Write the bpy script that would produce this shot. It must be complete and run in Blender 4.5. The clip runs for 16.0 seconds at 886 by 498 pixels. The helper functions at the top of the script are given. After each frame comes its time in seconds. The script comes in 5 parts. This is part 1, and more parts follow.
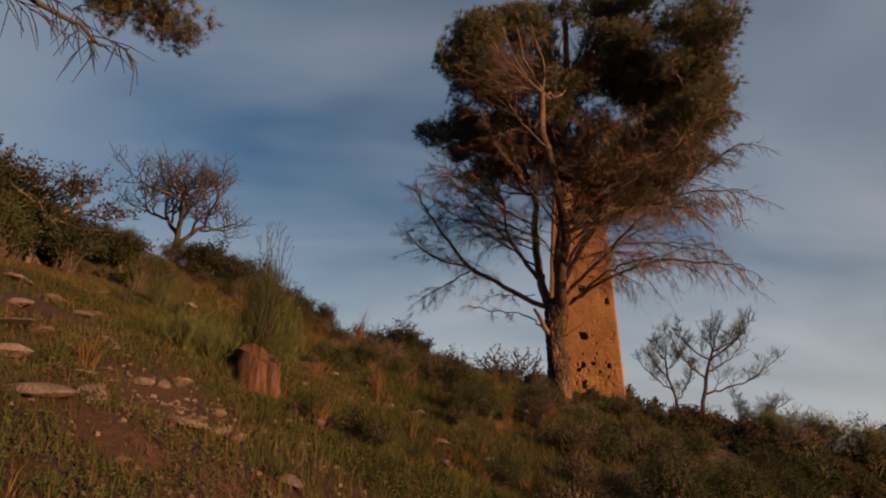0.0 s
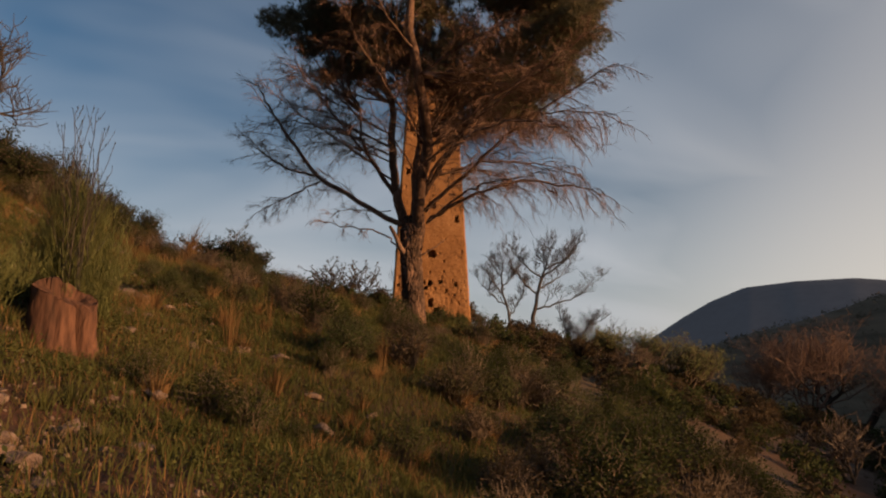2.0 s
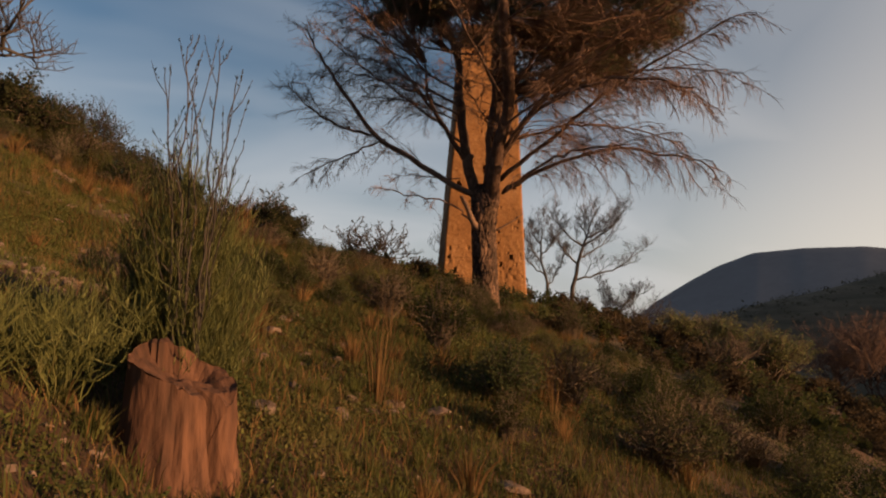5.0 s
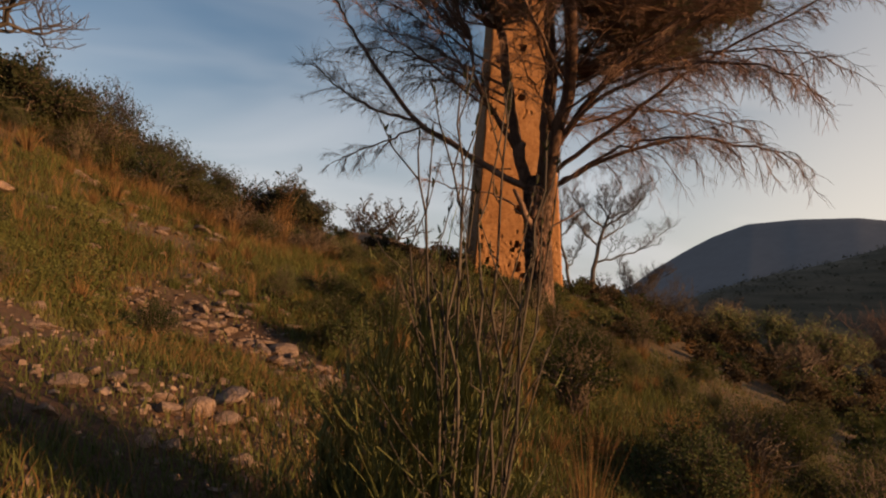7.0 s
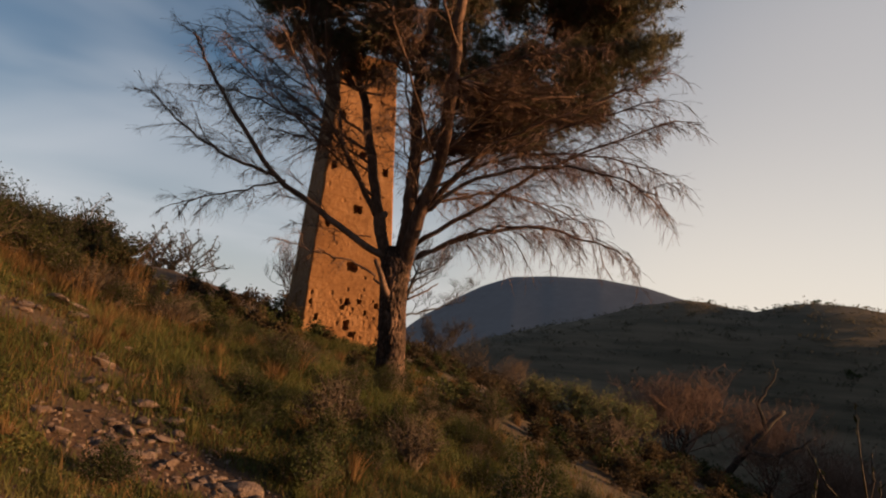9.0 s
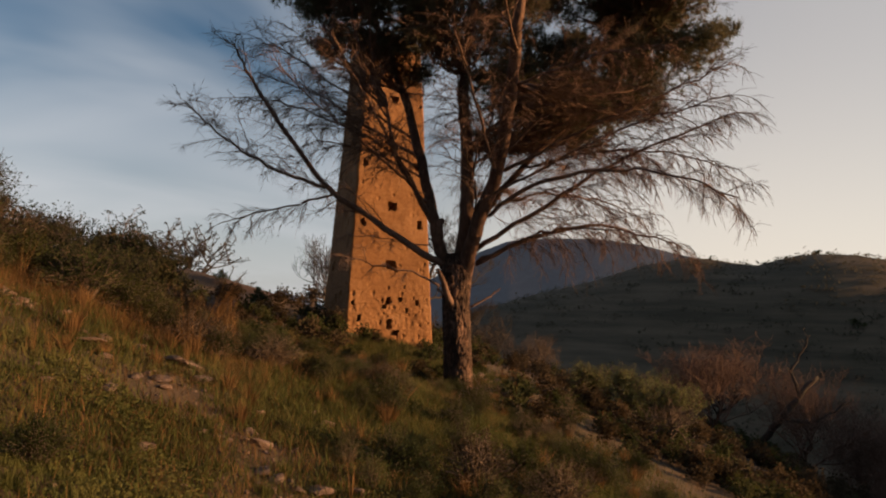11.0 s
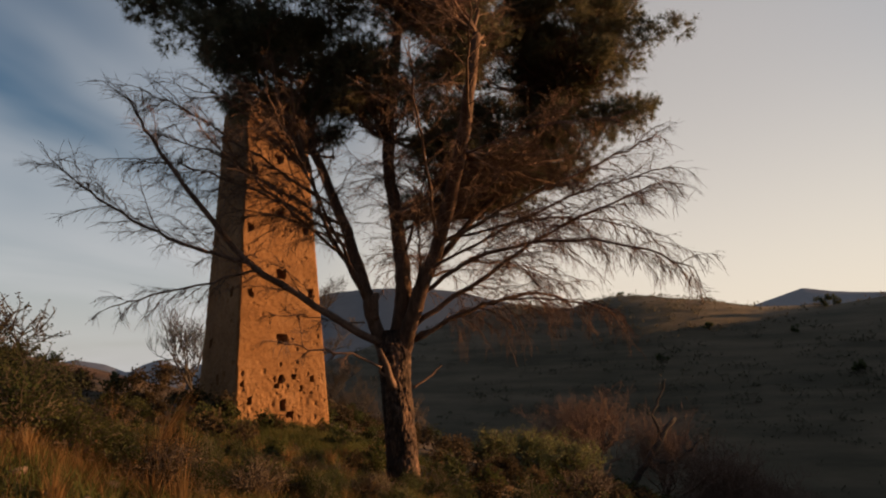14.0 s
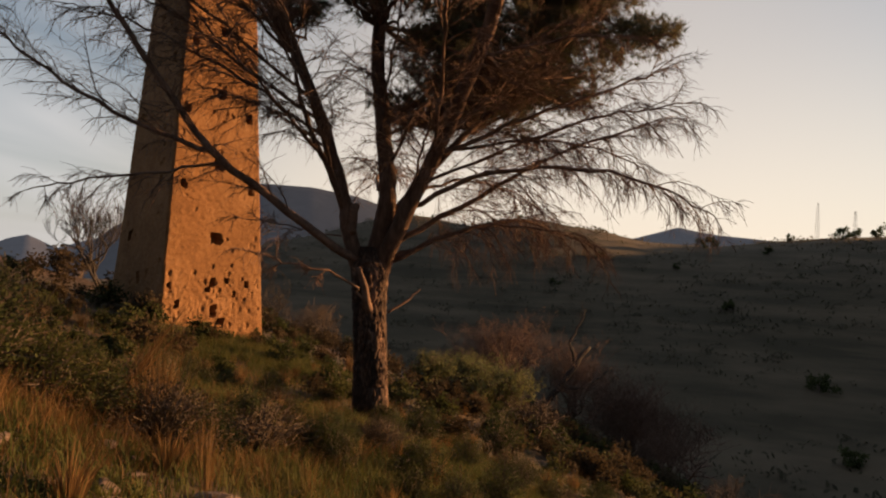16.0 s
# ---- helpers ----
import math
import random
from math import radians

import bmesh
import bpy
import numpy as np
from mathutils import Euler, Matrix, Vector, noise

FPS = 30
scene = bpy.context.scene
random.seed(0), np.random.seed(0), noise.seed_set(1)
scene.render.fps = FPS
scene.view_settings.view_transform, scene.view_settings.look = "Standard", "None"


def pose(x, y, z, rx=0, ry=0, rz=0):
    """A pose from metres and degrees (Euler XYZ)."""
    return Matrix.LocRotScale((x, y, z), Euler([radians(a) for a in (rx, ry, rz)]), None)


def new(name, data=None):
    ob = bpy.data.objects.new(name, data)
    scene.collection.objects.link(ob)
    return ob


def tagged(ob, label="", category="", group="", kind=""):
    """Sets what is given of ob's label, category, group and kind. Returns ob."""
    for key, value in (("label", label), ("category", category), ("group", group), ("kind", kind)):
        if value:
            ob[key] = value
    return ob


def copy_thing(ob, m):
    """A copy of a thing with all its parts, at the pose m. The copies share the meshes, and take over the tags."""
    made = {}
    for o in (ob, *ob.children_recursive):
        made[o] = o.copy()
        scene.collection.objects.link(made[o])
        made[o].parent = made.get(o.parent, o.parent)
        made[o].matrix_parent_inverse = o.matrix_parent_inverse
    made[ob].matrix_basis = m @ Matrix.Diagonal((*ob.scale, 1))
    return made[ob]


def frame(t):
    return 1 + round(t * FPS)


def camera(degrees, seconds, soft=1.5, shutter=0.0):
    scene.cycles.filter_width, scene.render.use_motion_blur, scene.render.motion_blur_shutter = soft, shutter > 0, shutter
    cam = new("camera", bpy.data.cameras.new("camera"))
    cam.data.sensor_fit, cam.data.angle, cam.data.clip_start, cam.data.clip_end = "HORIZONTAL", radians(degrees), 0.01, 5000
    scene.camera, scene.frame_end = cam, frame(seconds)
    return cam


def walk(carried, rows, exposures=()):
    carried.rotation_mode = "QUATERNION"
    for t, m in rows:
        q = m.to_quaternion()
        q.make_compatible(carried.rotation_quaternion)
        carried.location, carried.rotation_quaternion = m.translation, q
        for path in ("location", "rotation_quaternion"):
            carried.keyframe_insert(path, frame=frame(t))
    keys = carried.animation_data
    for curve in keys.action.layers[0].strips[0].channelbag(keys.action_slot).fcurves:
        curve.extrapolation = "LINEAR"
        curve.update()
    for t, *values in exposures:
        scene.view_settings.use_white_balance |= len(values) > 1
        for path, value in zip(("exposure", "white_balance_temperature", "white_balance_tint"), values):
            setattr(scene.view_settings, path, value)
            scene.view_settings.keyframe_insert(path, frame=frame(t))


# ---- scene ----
cam = camera(67.0, 16.0, soft=2.1)
# seconds, eye x y z in metres, turn rx ry rz in degrees
ROWS = [
    (0.0, 0.000, -0.000, 1.500, 107.78, -1.29, -0.41),
    (0.5, -0.067, 0.387, 1.636, 105.03, 0.52, -6.25),
    (1.0, -0.179, 0.820, 1.753, 102.46, -1.54, -8.13),
    (1.5, -0.406, 1.369, 1.991, 100.49, -4.47, -11.16),
    (2.0, -0.568, 1.953, 2.133, 100.31, -0.22, -14.83),
    (2.5, -0.831, 2.379, 2.243, 100.57, 0.40, -13.24),
    (3.0, -1.153, 2.780, 2.322, 99.41, -4.98, -10.83),
    (5.5, -2.147, 5.767, 3.434, 96.42, -0.51, -15.67),
    (6.0, -2.330, 6.334, 3.705, 98.09, 1.85, -14.87),
    (6.5, -2.657, 6.777, 3.803, 96.99, -3.33, -16.98),
    (7.0, -3.140, 7.186, 4.065, 94.05, -1.94, -15.02),
    (7.5, -3.602, 7.519, 4.208, 97.13, -5.37, -16.20),
    (8.0, -3.997, 7.761, 4.369, 95.42, -8.10, -22.73),
    (8.5, -4.550, 7.985, 4.602, 99.08, -7.26, -32.47),
    (11.0, -6.593, 9.396, 5.892, 95.56, -1.67, -34.12),
    (11.5, -6.990, 9.717, 5.946, 99.54, -3.21, -36.64),
    (12.0, -7.297, 10.167, 6.088, 99.43, -6.83, -34.49),
    (12.5, -7.588, 10.637, 6.217, 103.10, -4.52, -37.59),
    (13.0, -7.824, 11.201, 6.289, 92.36, -0.59, -41.89),
    (13.5, -8.020, 11.804, 6.421, 93.27, -1.35, -43.04),
    (14.0, -8.224, 12.394, 6.669, 99.83, 2.17, -49.14),
    (14.5, -8.362, 13.083, 6.801, 94.71, 0.46, -49.54),
    (15.0, -8.369, 13.782, 6.898, 91.80, -2.36, -48.56),
    (15.5, -8.397, 14.490, 6.962, 92.29, -4.77, -53.83),
    (16.0, -8.145, 15.302, 7.095, 92.07, -2.98, -58.56),
]

# the clip's camera opens up a little on the way
EXPOSURE = [(0.0, 0.83, 6500, 10), (2.5, 1.04, 6650, 10), (5.5, 1.18, 6850, 10), (7.5, 1.34, 6750, 10), (8.5, 1.26, 6700, 10), (11.0, 1.20, 6750, 10), (12.5, 1.06, 6700, 10), (14.5, 1.22, 7150, 11), (16.0, 1.34, 7250, 12)]
walk(cam, [(t, pose(x, y, z, rx, ry, rz)) for t, x, y, z, rx, ry, rz in ROWS], EXPOSURE)

# ---- light: a low evening sun, clouded sky ----
SUN_AZ, SUN_EL = 128.0, 8.0     # degrees clockwise from +y, degrees up
TO_SUN = Vector((math.sin(radians(SUN_AZ)) * math.cos(radians(SUN_EL)), math.cos(radians(SUN_AZ)) * math.cos(radians(SUN_EL)), math.sin(radians(SUN_EL))))
sun = new("sun", bpy.data.lights.new("sun", "SUN"))
sun.data.energy, sun.data.angle, sun.data.color = 4.6, radians(0.6), (1.0, 0.53, 0.235)
sun.matrix_world = Matrix.Translation((40, -10, 40)) @ TO_SUN.to_track_quat("Z", "Y").to_matrix().to_4x4()


def wire(nt, a, b):
    nt.links.new(a, b)


def make_world():
    w = bpy.data.worlds.new("sky")
    scene.world = w
    w.use_nodes = True
    nt = w.node_tree
    nt.nodes.clear()
    out = nt.nodes.new("ShaderNodeOutputWorld")
    bg = nt.nodes.new("ShaderNodeBackground")
    bg.inputs["Strength"].default_value = 0.052
    sky = nt.nodes.new("ShaderNodeTexSky")
    sky.sky_type = "NISHITA"
    sky.sun_disc = False
    sky.sun_elevation, sky.sun_rotation = radians(SUN_EL), radians(SUN_AZ)
    sky.altitude, sky.air_density, sky.dust_density, sky.ozone_density = 400, 1.1, 1.8, 3.0
    co = nt.nodes.new("ShaderNodeTexCoord")
    sep = nt.nodes.new("ShaderNodeSeparateXYZ")
    wire(nt, co.outputs["Generated"], sep.inputs[0])
    add = nt.nodes.new("ShaderNodeMath")
    add.operation = "ADD"
    add.inputs[1].default_value = 0.22
    wire(nt, sep.outputs["Z"], add.inputs[0])
    flat = nt.nodes.new("ShaderNodeCombineXYZ")
    for k in ("X", "Y"):
        d = nt.nodes.new("ShaderNodeMath")
        d.operation = "DIVIDE"
        wire(nt, sep.outputs[k], d.inputs[0])
        wire(nt, add.outputs[0], d.inputs[1])
        wire(nt, d.outputs[0], flat.inputs[k])
    mp = nt.nodes.new("ShaderNodeMapping")
    mp.inputs["Rotation"].default_value = (0, 0, radians(28))
    mp.inputs["Scale"].default_value = (0.7, 1.35, 1.0)
    wire(nt, flat.outputs[0], mp.inputs["Vector"])
    nz = nt.nodes.new("ShaderNodeTexNoise")
    nz.inputs["Scale"].default_value, nz.inputs["Detail"].default_value, nz.inputs["Roughness"].default_value = 1.0, 3.5, 0.48
    nz.inputs["Distortion"].default_value = 0.7
    wire(nt, mp.outputs[0], nz.inputs["Vector"])
    ramp = nt.nodes.new("ShaderNodeValToRGB")
    ramp.color_ramp.elements[0].position, ramp.color_ramp.elements[1].position = 0.34, 0.80
    ramp.color_ramp.elements[0].color, ramp.color_ramp.elements[1].color = (0, 0, 0, 1), (0.75, 0.75, 0.75, 1)
    wire(nt, nz.outputs["Fac"], ramp.inputs[0])
    # how far a direction lies towards the lit bank of cloud over the valley
    to = nt.nodes.new("ShaderNodeVectorMath")
    to.operation = "DOT_PRODUCT"
    to.inputs[1].default_value = (math.sin(radians(70)), math.cos(radians(70)), 0.12)
    wire(nt, co.outputs["Generated"], to.inputs[0])
    side = nt.nodes.new("ShaderNodeMapRange")
    side.interpolation_type = "SMOOTHSTEP"
    side.inputs["From Min"].default_value, side.inputs["From Max"].default_value = 0.72, 1.0
    wire(nt, to.outputs["Value"], side.inputs["Value"])

    def by_side(away, near):
        m = nt.nodes.new("ShaderNodeMixRGB")
        m.inputs["Color1"].default_value, m.inputs["Color2"].default_value = (*away, 1), (*near, 1)
        wire(nt, side.outputs[0], m.inputs["Fac"])
        return m.outputs[0]
    mix = nt.nodes.new("ShaderNodeMixRGB")
    wire(nt, by_side((5.0, 5.3, 5.8), (7.2, 6.5, 5.9)), mix.inputs["Color2"])
    bank = nt.nodes.new("ShaderNodeMath")     # the lit bank itself is an even sheet of cloud
    bank.operation = "MULTIPLY"
    bank.inputs[1].default_value = 0.55
    wire(nt, side.outputs[0], bank.inputs[0])
    cover = nt.nodes.new("ShaderNodeMath")
    cover.operation = "MAXIMUM"
    wire(nt, ramp.outputs[0], cover.inputs[0])
    wire(nt, bank.outputs[0], cover.inputs[1])
    wire(nt, cover.outputs[0], mix.inputs["Fac"])
    wire(nt, sky.outputs[0], mix.inputs["Color1"])
    # pale evening haze, thickest along the horizon
    hz = nt.nodes.new("ShaderNodeMapRange")
    hz.interpolation_type = "SMOOTHSTEP"
    hz.inputs["From Min"].default_value, hz.inputs["From Max"].default_value = -0.02, 0.40
    hz.inputs["To Min"].default_value, hz.inputs["To Max"].default_value = 0.7, 0.0
    wire(nt, sep.outputs["Z"], hz.inputs["Value"])
    veil = nt.nodes.new("ShaderNodeMixRGB")
    wire(nt, by_side((5.1, 5.2, 5.5), (7.9, 7.1, 6.3)), veil.inputs["Color2"])
    wire(nt, hz.outputs[0], veil.inputs["Fac"])
    wire(nt, mix.outputs[0], veil.inputs["Color1"])
    # the sky behind the lit bank is the dusky side
    dusk = nt.nodes.new("ShaderNodeMapRange")
    dusk.interpolation_type = "SMOOTHSTEP"
    dusk.inputs["From Min"].default_value, dusk.inputs["From Max"].default_value = -0.95, 0.0
    dusk.inputs["To Min"].default_value, dusk.inputs["To Max"].default_value = 0.4, 1.0
    wire(nt, to.outputs["Value"], dusk.inputs["Value"])
    dim = nt.nodes.new("ShaderNodeVectorMath")
    dim.operation = "SCALE"
    wire(nt, veil.outputs[0], dim.inputs[0])
    wire(nt, dusk.outputs[0], dim.inputs["Scale"])
    wire(nt, dim.outputs[0], bg.inputs["Color"])
    wire(nt, bg.outputs[0], out.inputs["Surface"])


make_world()


# ---- materials ----
def surface(name, colours, scale, fine=8.0, rough=0.9, bump=0.3, bump_scale=30.0, vary=0.25, stretch=(1, 1, 1), spec=0.25, thin=False, where="Object", dist=0.02):
    """Three colours mixed by coarse and fine noise, with bump and per-piece variation."""
    m = bpy.data.materials.new(name)
    m.use_nodes = True
    nt = m.node_tree
    b = nt.nodes["Principled BSDF"]
    b.inputs["Roughness"].default_value = rough
    b.inputs["Specular IOR Level"].default_value = spec
    if where == "World":
        src = nt.nodes.new("ShaderNodeNewGeometry").outputs["Position"]
    else:
        src = nt.nodes.new("ShaderNodeTexCoord").outputs["Object"]
    mp = nt.nodes.new("ShaderNodeMapping")
    mp.inputs["Scale"].default_value = stretch
    wire(nt, src, mp.inputs["Vector"])
    n1 = nt.nodes.new("ShaderNodeTexNoise")
    n1.inputs["Scale"].default_value, n1.inputs["Detail"].default_value, n1.inputs["Roughness"].default_value = scale, 4.0, 0.6
    n2 = nt.nodes.new("ShaderNodeTexNoise")
    n2.inputs["Scale"].default_value, n2.inputs["Detail"].default_value = scale * fine, 3.0
    wire(nt, mp.outputs[0], n1.inputs["Vector"])
    wire(nt, mp.outputs[0], n2.inputs["Vector"])
    r = nt.nodes.new("ShaderNodeValToRGB")
    e = r.color_ramp.elements
    e[0].position, e[1].position = 0.36, 0.66
    e[0].color, e[1].color = (*colours[0], 1), (*colours[2], 1)
    mid = e.new(0.5)
    mid.color = (*colours[1], 1)
    am = nt.nodes.new("ShaderNodeMixRGB")
    am.inputs["Fac"].default_value = 0.38
    wire(nt, n1.outputs["Fac"], am.inputs["Color1"])
    wire(nt, n2.outputs["Fac"], am.inputs["Color2"])
    wire(nt, am.outputs[0], r.inputs[0])
    info = nt.nodes.new("ShaderNodeObjectInfo")
    geo = nt.nodes.new("ShaderNodeNewGeometry")
    ad = nt.nodes.new("ShaderNodeMath")
    ad.operation = "ADD"
    wire(nt, info.outputs["Random"], ad.inputs[0])
    wire(nt, geo.outputs["Random Per Island"], ad.inputs[1])
    mr = nt.nodes.new("ShaderNodeMapRange")
    mr.inputs["From Max"].default_value = 2.0
    mr.inputs["To Min"].default_value, mr.inputs["To Max"].default_value = 1 - vary, 1 + vary
    wire(nt, ad.outputs[0], mr.inputs["Value"])
    hs = nt.nodes.new("ShaderNodeHueSaturation")
    wire(nt, mr.outputs[0], hs.inputs["Value"])
    wire(nt, r.outputs[0], hs.inputs["Color"])
    wire(nt, hs.outputs[0], b.inputs["Base Color"])
    if bump:
        n3 = nt.nodes.new("ShaderNodeTexNoise")
        n3.inputs["Scale"].default_value, n3.inputs["Detail"].default_value = bump_scale, 5.0
        wire(nt, mp.outputs[0], n3.inputs["Vector"])
        bp = nt.nodes.new("ShaderNodeBump")
        bp.inputs["Strength"].default_value, bp.inputs["Distance"].default_value = bump, dist
        wire(nt, n3.outputs["Fac"], bp.inputs["Height"])
        wire(nt, bp.outputs[0], b.inputs["Normal"])
    if thin:
        # light passes through leaves and blades
        tr = nt.nodes.new("ShaderNodeBsdfTranslucent")
        wire(nt, hs.outputs[0], tr.inputs["Color"])
        ms = nt.nodes.new("ShaderNodeMixShader")
        ms.inputs[0].default_value = 0.35
        wire(nt, b.outputs[0], ms.inputs[1])
        wire(nt, tr.outputs[0], ms.inputs[2])
        wire(nt, ms.outputs[0], nt.nodes["Material Output"].inputs["Surface"])
    return m


EARTH = surface("hill_soil", [(0.026, 0.014, 0.009), (0.040, 0.019, 0.012), (0.066, 0.028, 0.017)], 0.55, 9, 0.95, 0.8, 14, 0.0, where="World", dist=0.05)


def vary_ground(m):
    """Broad patches of dull green and darker earth over the whole sheet."""
    nt = m.node_tree
    b = nt.nodes["Principled BSDF"]
    old = b.inputs["Base Color"].links[0].from_socket
    geo = nt.nodes.new("ShaderNodeNewGeometry")
    n = nt.nodes.new("ShaderNodeTexNoise")
    n.inputs["Scale"].default_value, n.inputs["Detail"].default_value, n.inputs["Roughness"].default_value = 0.035, 6.0, 0.65
    wire(nt, geo.outputs["Position"], n.inputs["Vector"])
    r = nt.nodes.new("ShaderNodeValToRGB")
    r.color_ramp.elements[0].position, r.color_ramp.elements[1].position = 0.42, 0.56
    wire(nt, n.outputs["Fac"], r.inputs[0])
    mx = nt.nodes.new("ShaderNodeMixRGB")
    mx.inputs["Color2"].default_value = (0.062, 0.047, 0.030, 1)
    wire(nt, r.outputs[0], mx.inputs["Fac"])
    wire(nt, old, mx.inputs["Color1"])
    # beyond 45 m the soil turns paler: valley haze painted into the slope's colour
    away = nt.nodes.new("ShaderNodeVectorMath")
    away.operation = "DISTANCE"
    away.inputs[1].default_value = (-5, 11, 5)
    wire(nt, geo.outputs["Position"], away.inputs[0])
    reach = nt.nodes.new("ShaderNodeMapRange")
    reach.inputs["From Min"].default_value, reach.inputs["From Max"].default_value = 45, 75
    wire(nt, away.outputs["Value"], reach.inputs["Value"])
    n2 = nt.nodes.new("ShaderNodeTexNoise")
    n2.inputs["Scale"].default_value, n2.inputs["Detail"].default_value, n2.inputs["Roughness"].default_value = 0.16, 6.0, 0.6
    band = nt.nodes.new("ShaderNodeMapping")     # old terraces: bands along the contours
    band.inputs["Scale"].default_value = (0.22, 0.22, 3.0)
    wire(nt, geo.outputs["Position"], band.inputs["Vector"])
    wire(nt, band.outputs[0], n2.inputs["Vector"])
    r2 = nt.nodes.new("ShaderNodeValToRGB")
    r2.color_ramp.elements[0].position, r2.color_ramp.elements[1].position = 0.38, 0.64
    r2.color_ramp.elements[0].color, r2.color_ramp.elements[1].color = (0.050, 0.042, 0.026, 1), (0.105, 0.082, 0.054, 1)
    wire(nt, n2.outputs["Fac"], r2.inputs[0])
    m2 = nt.nodes.new("ShaderNodeMixRGB")
    wire(nt, reach.outputs[0], m2.inputs["Fac"])
    wire(nt, mx.outputs[0], m2.inputs["Color1"])
    wire(nt, r2.outputs[0], m2.inputs["Color2"])
    wire(nt, m2.outputs[0], b.inputs["Base Color"])


vary_ground(EARTH)
TOWER = surface("lime_masonry", [(0.148, 0.073, 0.031), (0.20, 0.104, 0.046), (0.25, 0.141, 0.071)], 0.9, 9, 0.93, 0.8, 22, 0.12, dist=0.03)
BARK = surface("pine_bark", [(0.016, 0.011, 0.009), (0.050, 0.032, 0.025), (0.20, 0.125, 0.092)], 3.2, 6, 0.92, 1.0, 9, 0.1, stretch=(1, 1, 0.28), dist=0.05)
LIMBBARK = surface("pine_limb_bark", [(0.042, 0.026, 0.020), (0.085, 0.052, 0.038), (0.16, 0.10, 0.075)], 2.2, 6, 0.92, 0.8, 14, 0.1, stretch=(1, 1, 0.3), dist=0.03)
REDTWIG = surface("reddish_twigs", [(0.080, 0.053, 0.042), (0.125, 0.082, 0.064), (0.18, 0.118, 0.09)], 2.0, 6, 0.9, 0.2, 20, 0.25)
DEADWOOD = surface("dead_wood", [(0.066, 0.043, 0.034), (0.120, 0.078, 0.060), (0.185, 0.122, 0.094)], 2.0, 6, 0.9, 0.5, 18, 0.2, spec=0.2)
NEEDLE = surface("pine_needles", [(0.060, 0.068, 0.042), (0.10, 0.10, 0.062), (0.16, 0.135, 0.086)], 0.5, 6, 0.7, 0, vary=0.45, thin=True)
GRASS = surface("green_grass", [(0.042, 0.053, 0.014), (0.070, 0.080, 0.023), (0.115, 0.104, 0.040)], 0.4, 7, 0.8, 0, vary=0.4, thin=True, where="World")
STRAW = surface("dry_grass", [(0.085, 0.050, 0.021), (0.135, 0.080, 0.034), (0.20, 0.122, 0.056)], 0.8, 7, 0.85, 0, vary=0.35, thin=True, where="World")
LEAF = surface("shrub_leaves", [(0.024, 0.034, 0.014), (0.042, 0.053, 0.020), (0.065, 0.066, 0.028)], 0.6, 7, 0.85, 0, vary=0.35, thin=True, where="World", spec=0.1)
EVERGREEN = surface("evergreen_leaves", [(0.012, 0.016, 0.008), (0.020, 0.024, 0.011), (0.034, 0.034, 0.017)], 0.6, 7, 0.8, 0, vary=0.35, thin=True, where="World", spec=0.12)
BROWNLEAF = surface("dry_shrub", [(0.030, 0.026, 0.017), (0.047, 0.037, 0.023), (0.066, 0.048, 0.030)], 0.6, 7, 0.9, 0, vary=0.3, thin=True, where="World", spec=0.08)
FARSCRUB = surface("far_scrub", [(0.060, 0.058, 0.038), (0.085, 0.078, 0.052), (0.11, 0.096, 0.066)], 0.05, 9, 0.9, 0, vary=0.3, thin=True, where="World")
BROOM = surface("broom_stem", [(0.070, 0.085, 0.030), (0.115, 0.13, 0.048), (0.18, 0.175, 0.08)], 1.2, 6, 0.75, 0, vary=0.35, thin=True)
DARKBARK = surface("dark_grey_bark", [(0.026, 0.023, 0.021), (0.042, 0.037, 0.033), (0.07, 0.06, 0.052)], 2.0, 6, 0.9, 0.3, 20, 0.25)
TWIG = surface("grey_twigs", [(0.055, 0.043, 0.034), (0.09, 0.071, 0.056), (0.14, 0.11, 0.086)], 2.0, 6, 0.9, 0.3, 20, 0.25)
ROCK = surface("limestone", [(0.075, 0.052, 0.042), (0.125, 0.092, 0.076), (0.20, 0.155, 0.13)], 3.0, 7, 0.92, 0.9, 16, 0.22, dist=0.03)
STUMPWOOD = surface("split_wood", [(0.026, 0.014, 0.010), (0.062, 0.031, 0.021), (0.11, 0.055, 0.035)], 5.0, 6, 0.9, 0.8, 16, 0.1, stretch=(1, 1, 0.22), dist=0.03)


def painted_haze(name, colour, glow):
    """Far slopes: dull forest, the air's haze painted in as bluish colour and emission."""
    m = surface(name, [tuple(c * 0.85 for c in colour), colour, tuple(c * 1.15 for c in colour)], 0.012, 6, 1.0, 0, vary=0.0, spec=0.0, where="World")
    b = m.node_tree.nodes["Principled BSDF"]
    # no lamp: this emission imitates air light in front of the slopes
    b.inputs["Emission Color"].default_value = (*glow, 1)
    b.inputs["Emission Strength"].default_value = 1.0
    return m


MOUNTAIN = painted_haze("blue_haze_mountain", (0.04, 0.045, 0.055), (0.011, 0.0125, 0.016))
MOUNTAIN_FAR = painted_haze("pale_haze_mountain", (0.05, 0.055, 0.07), (0.018, 0.020, 0.025))


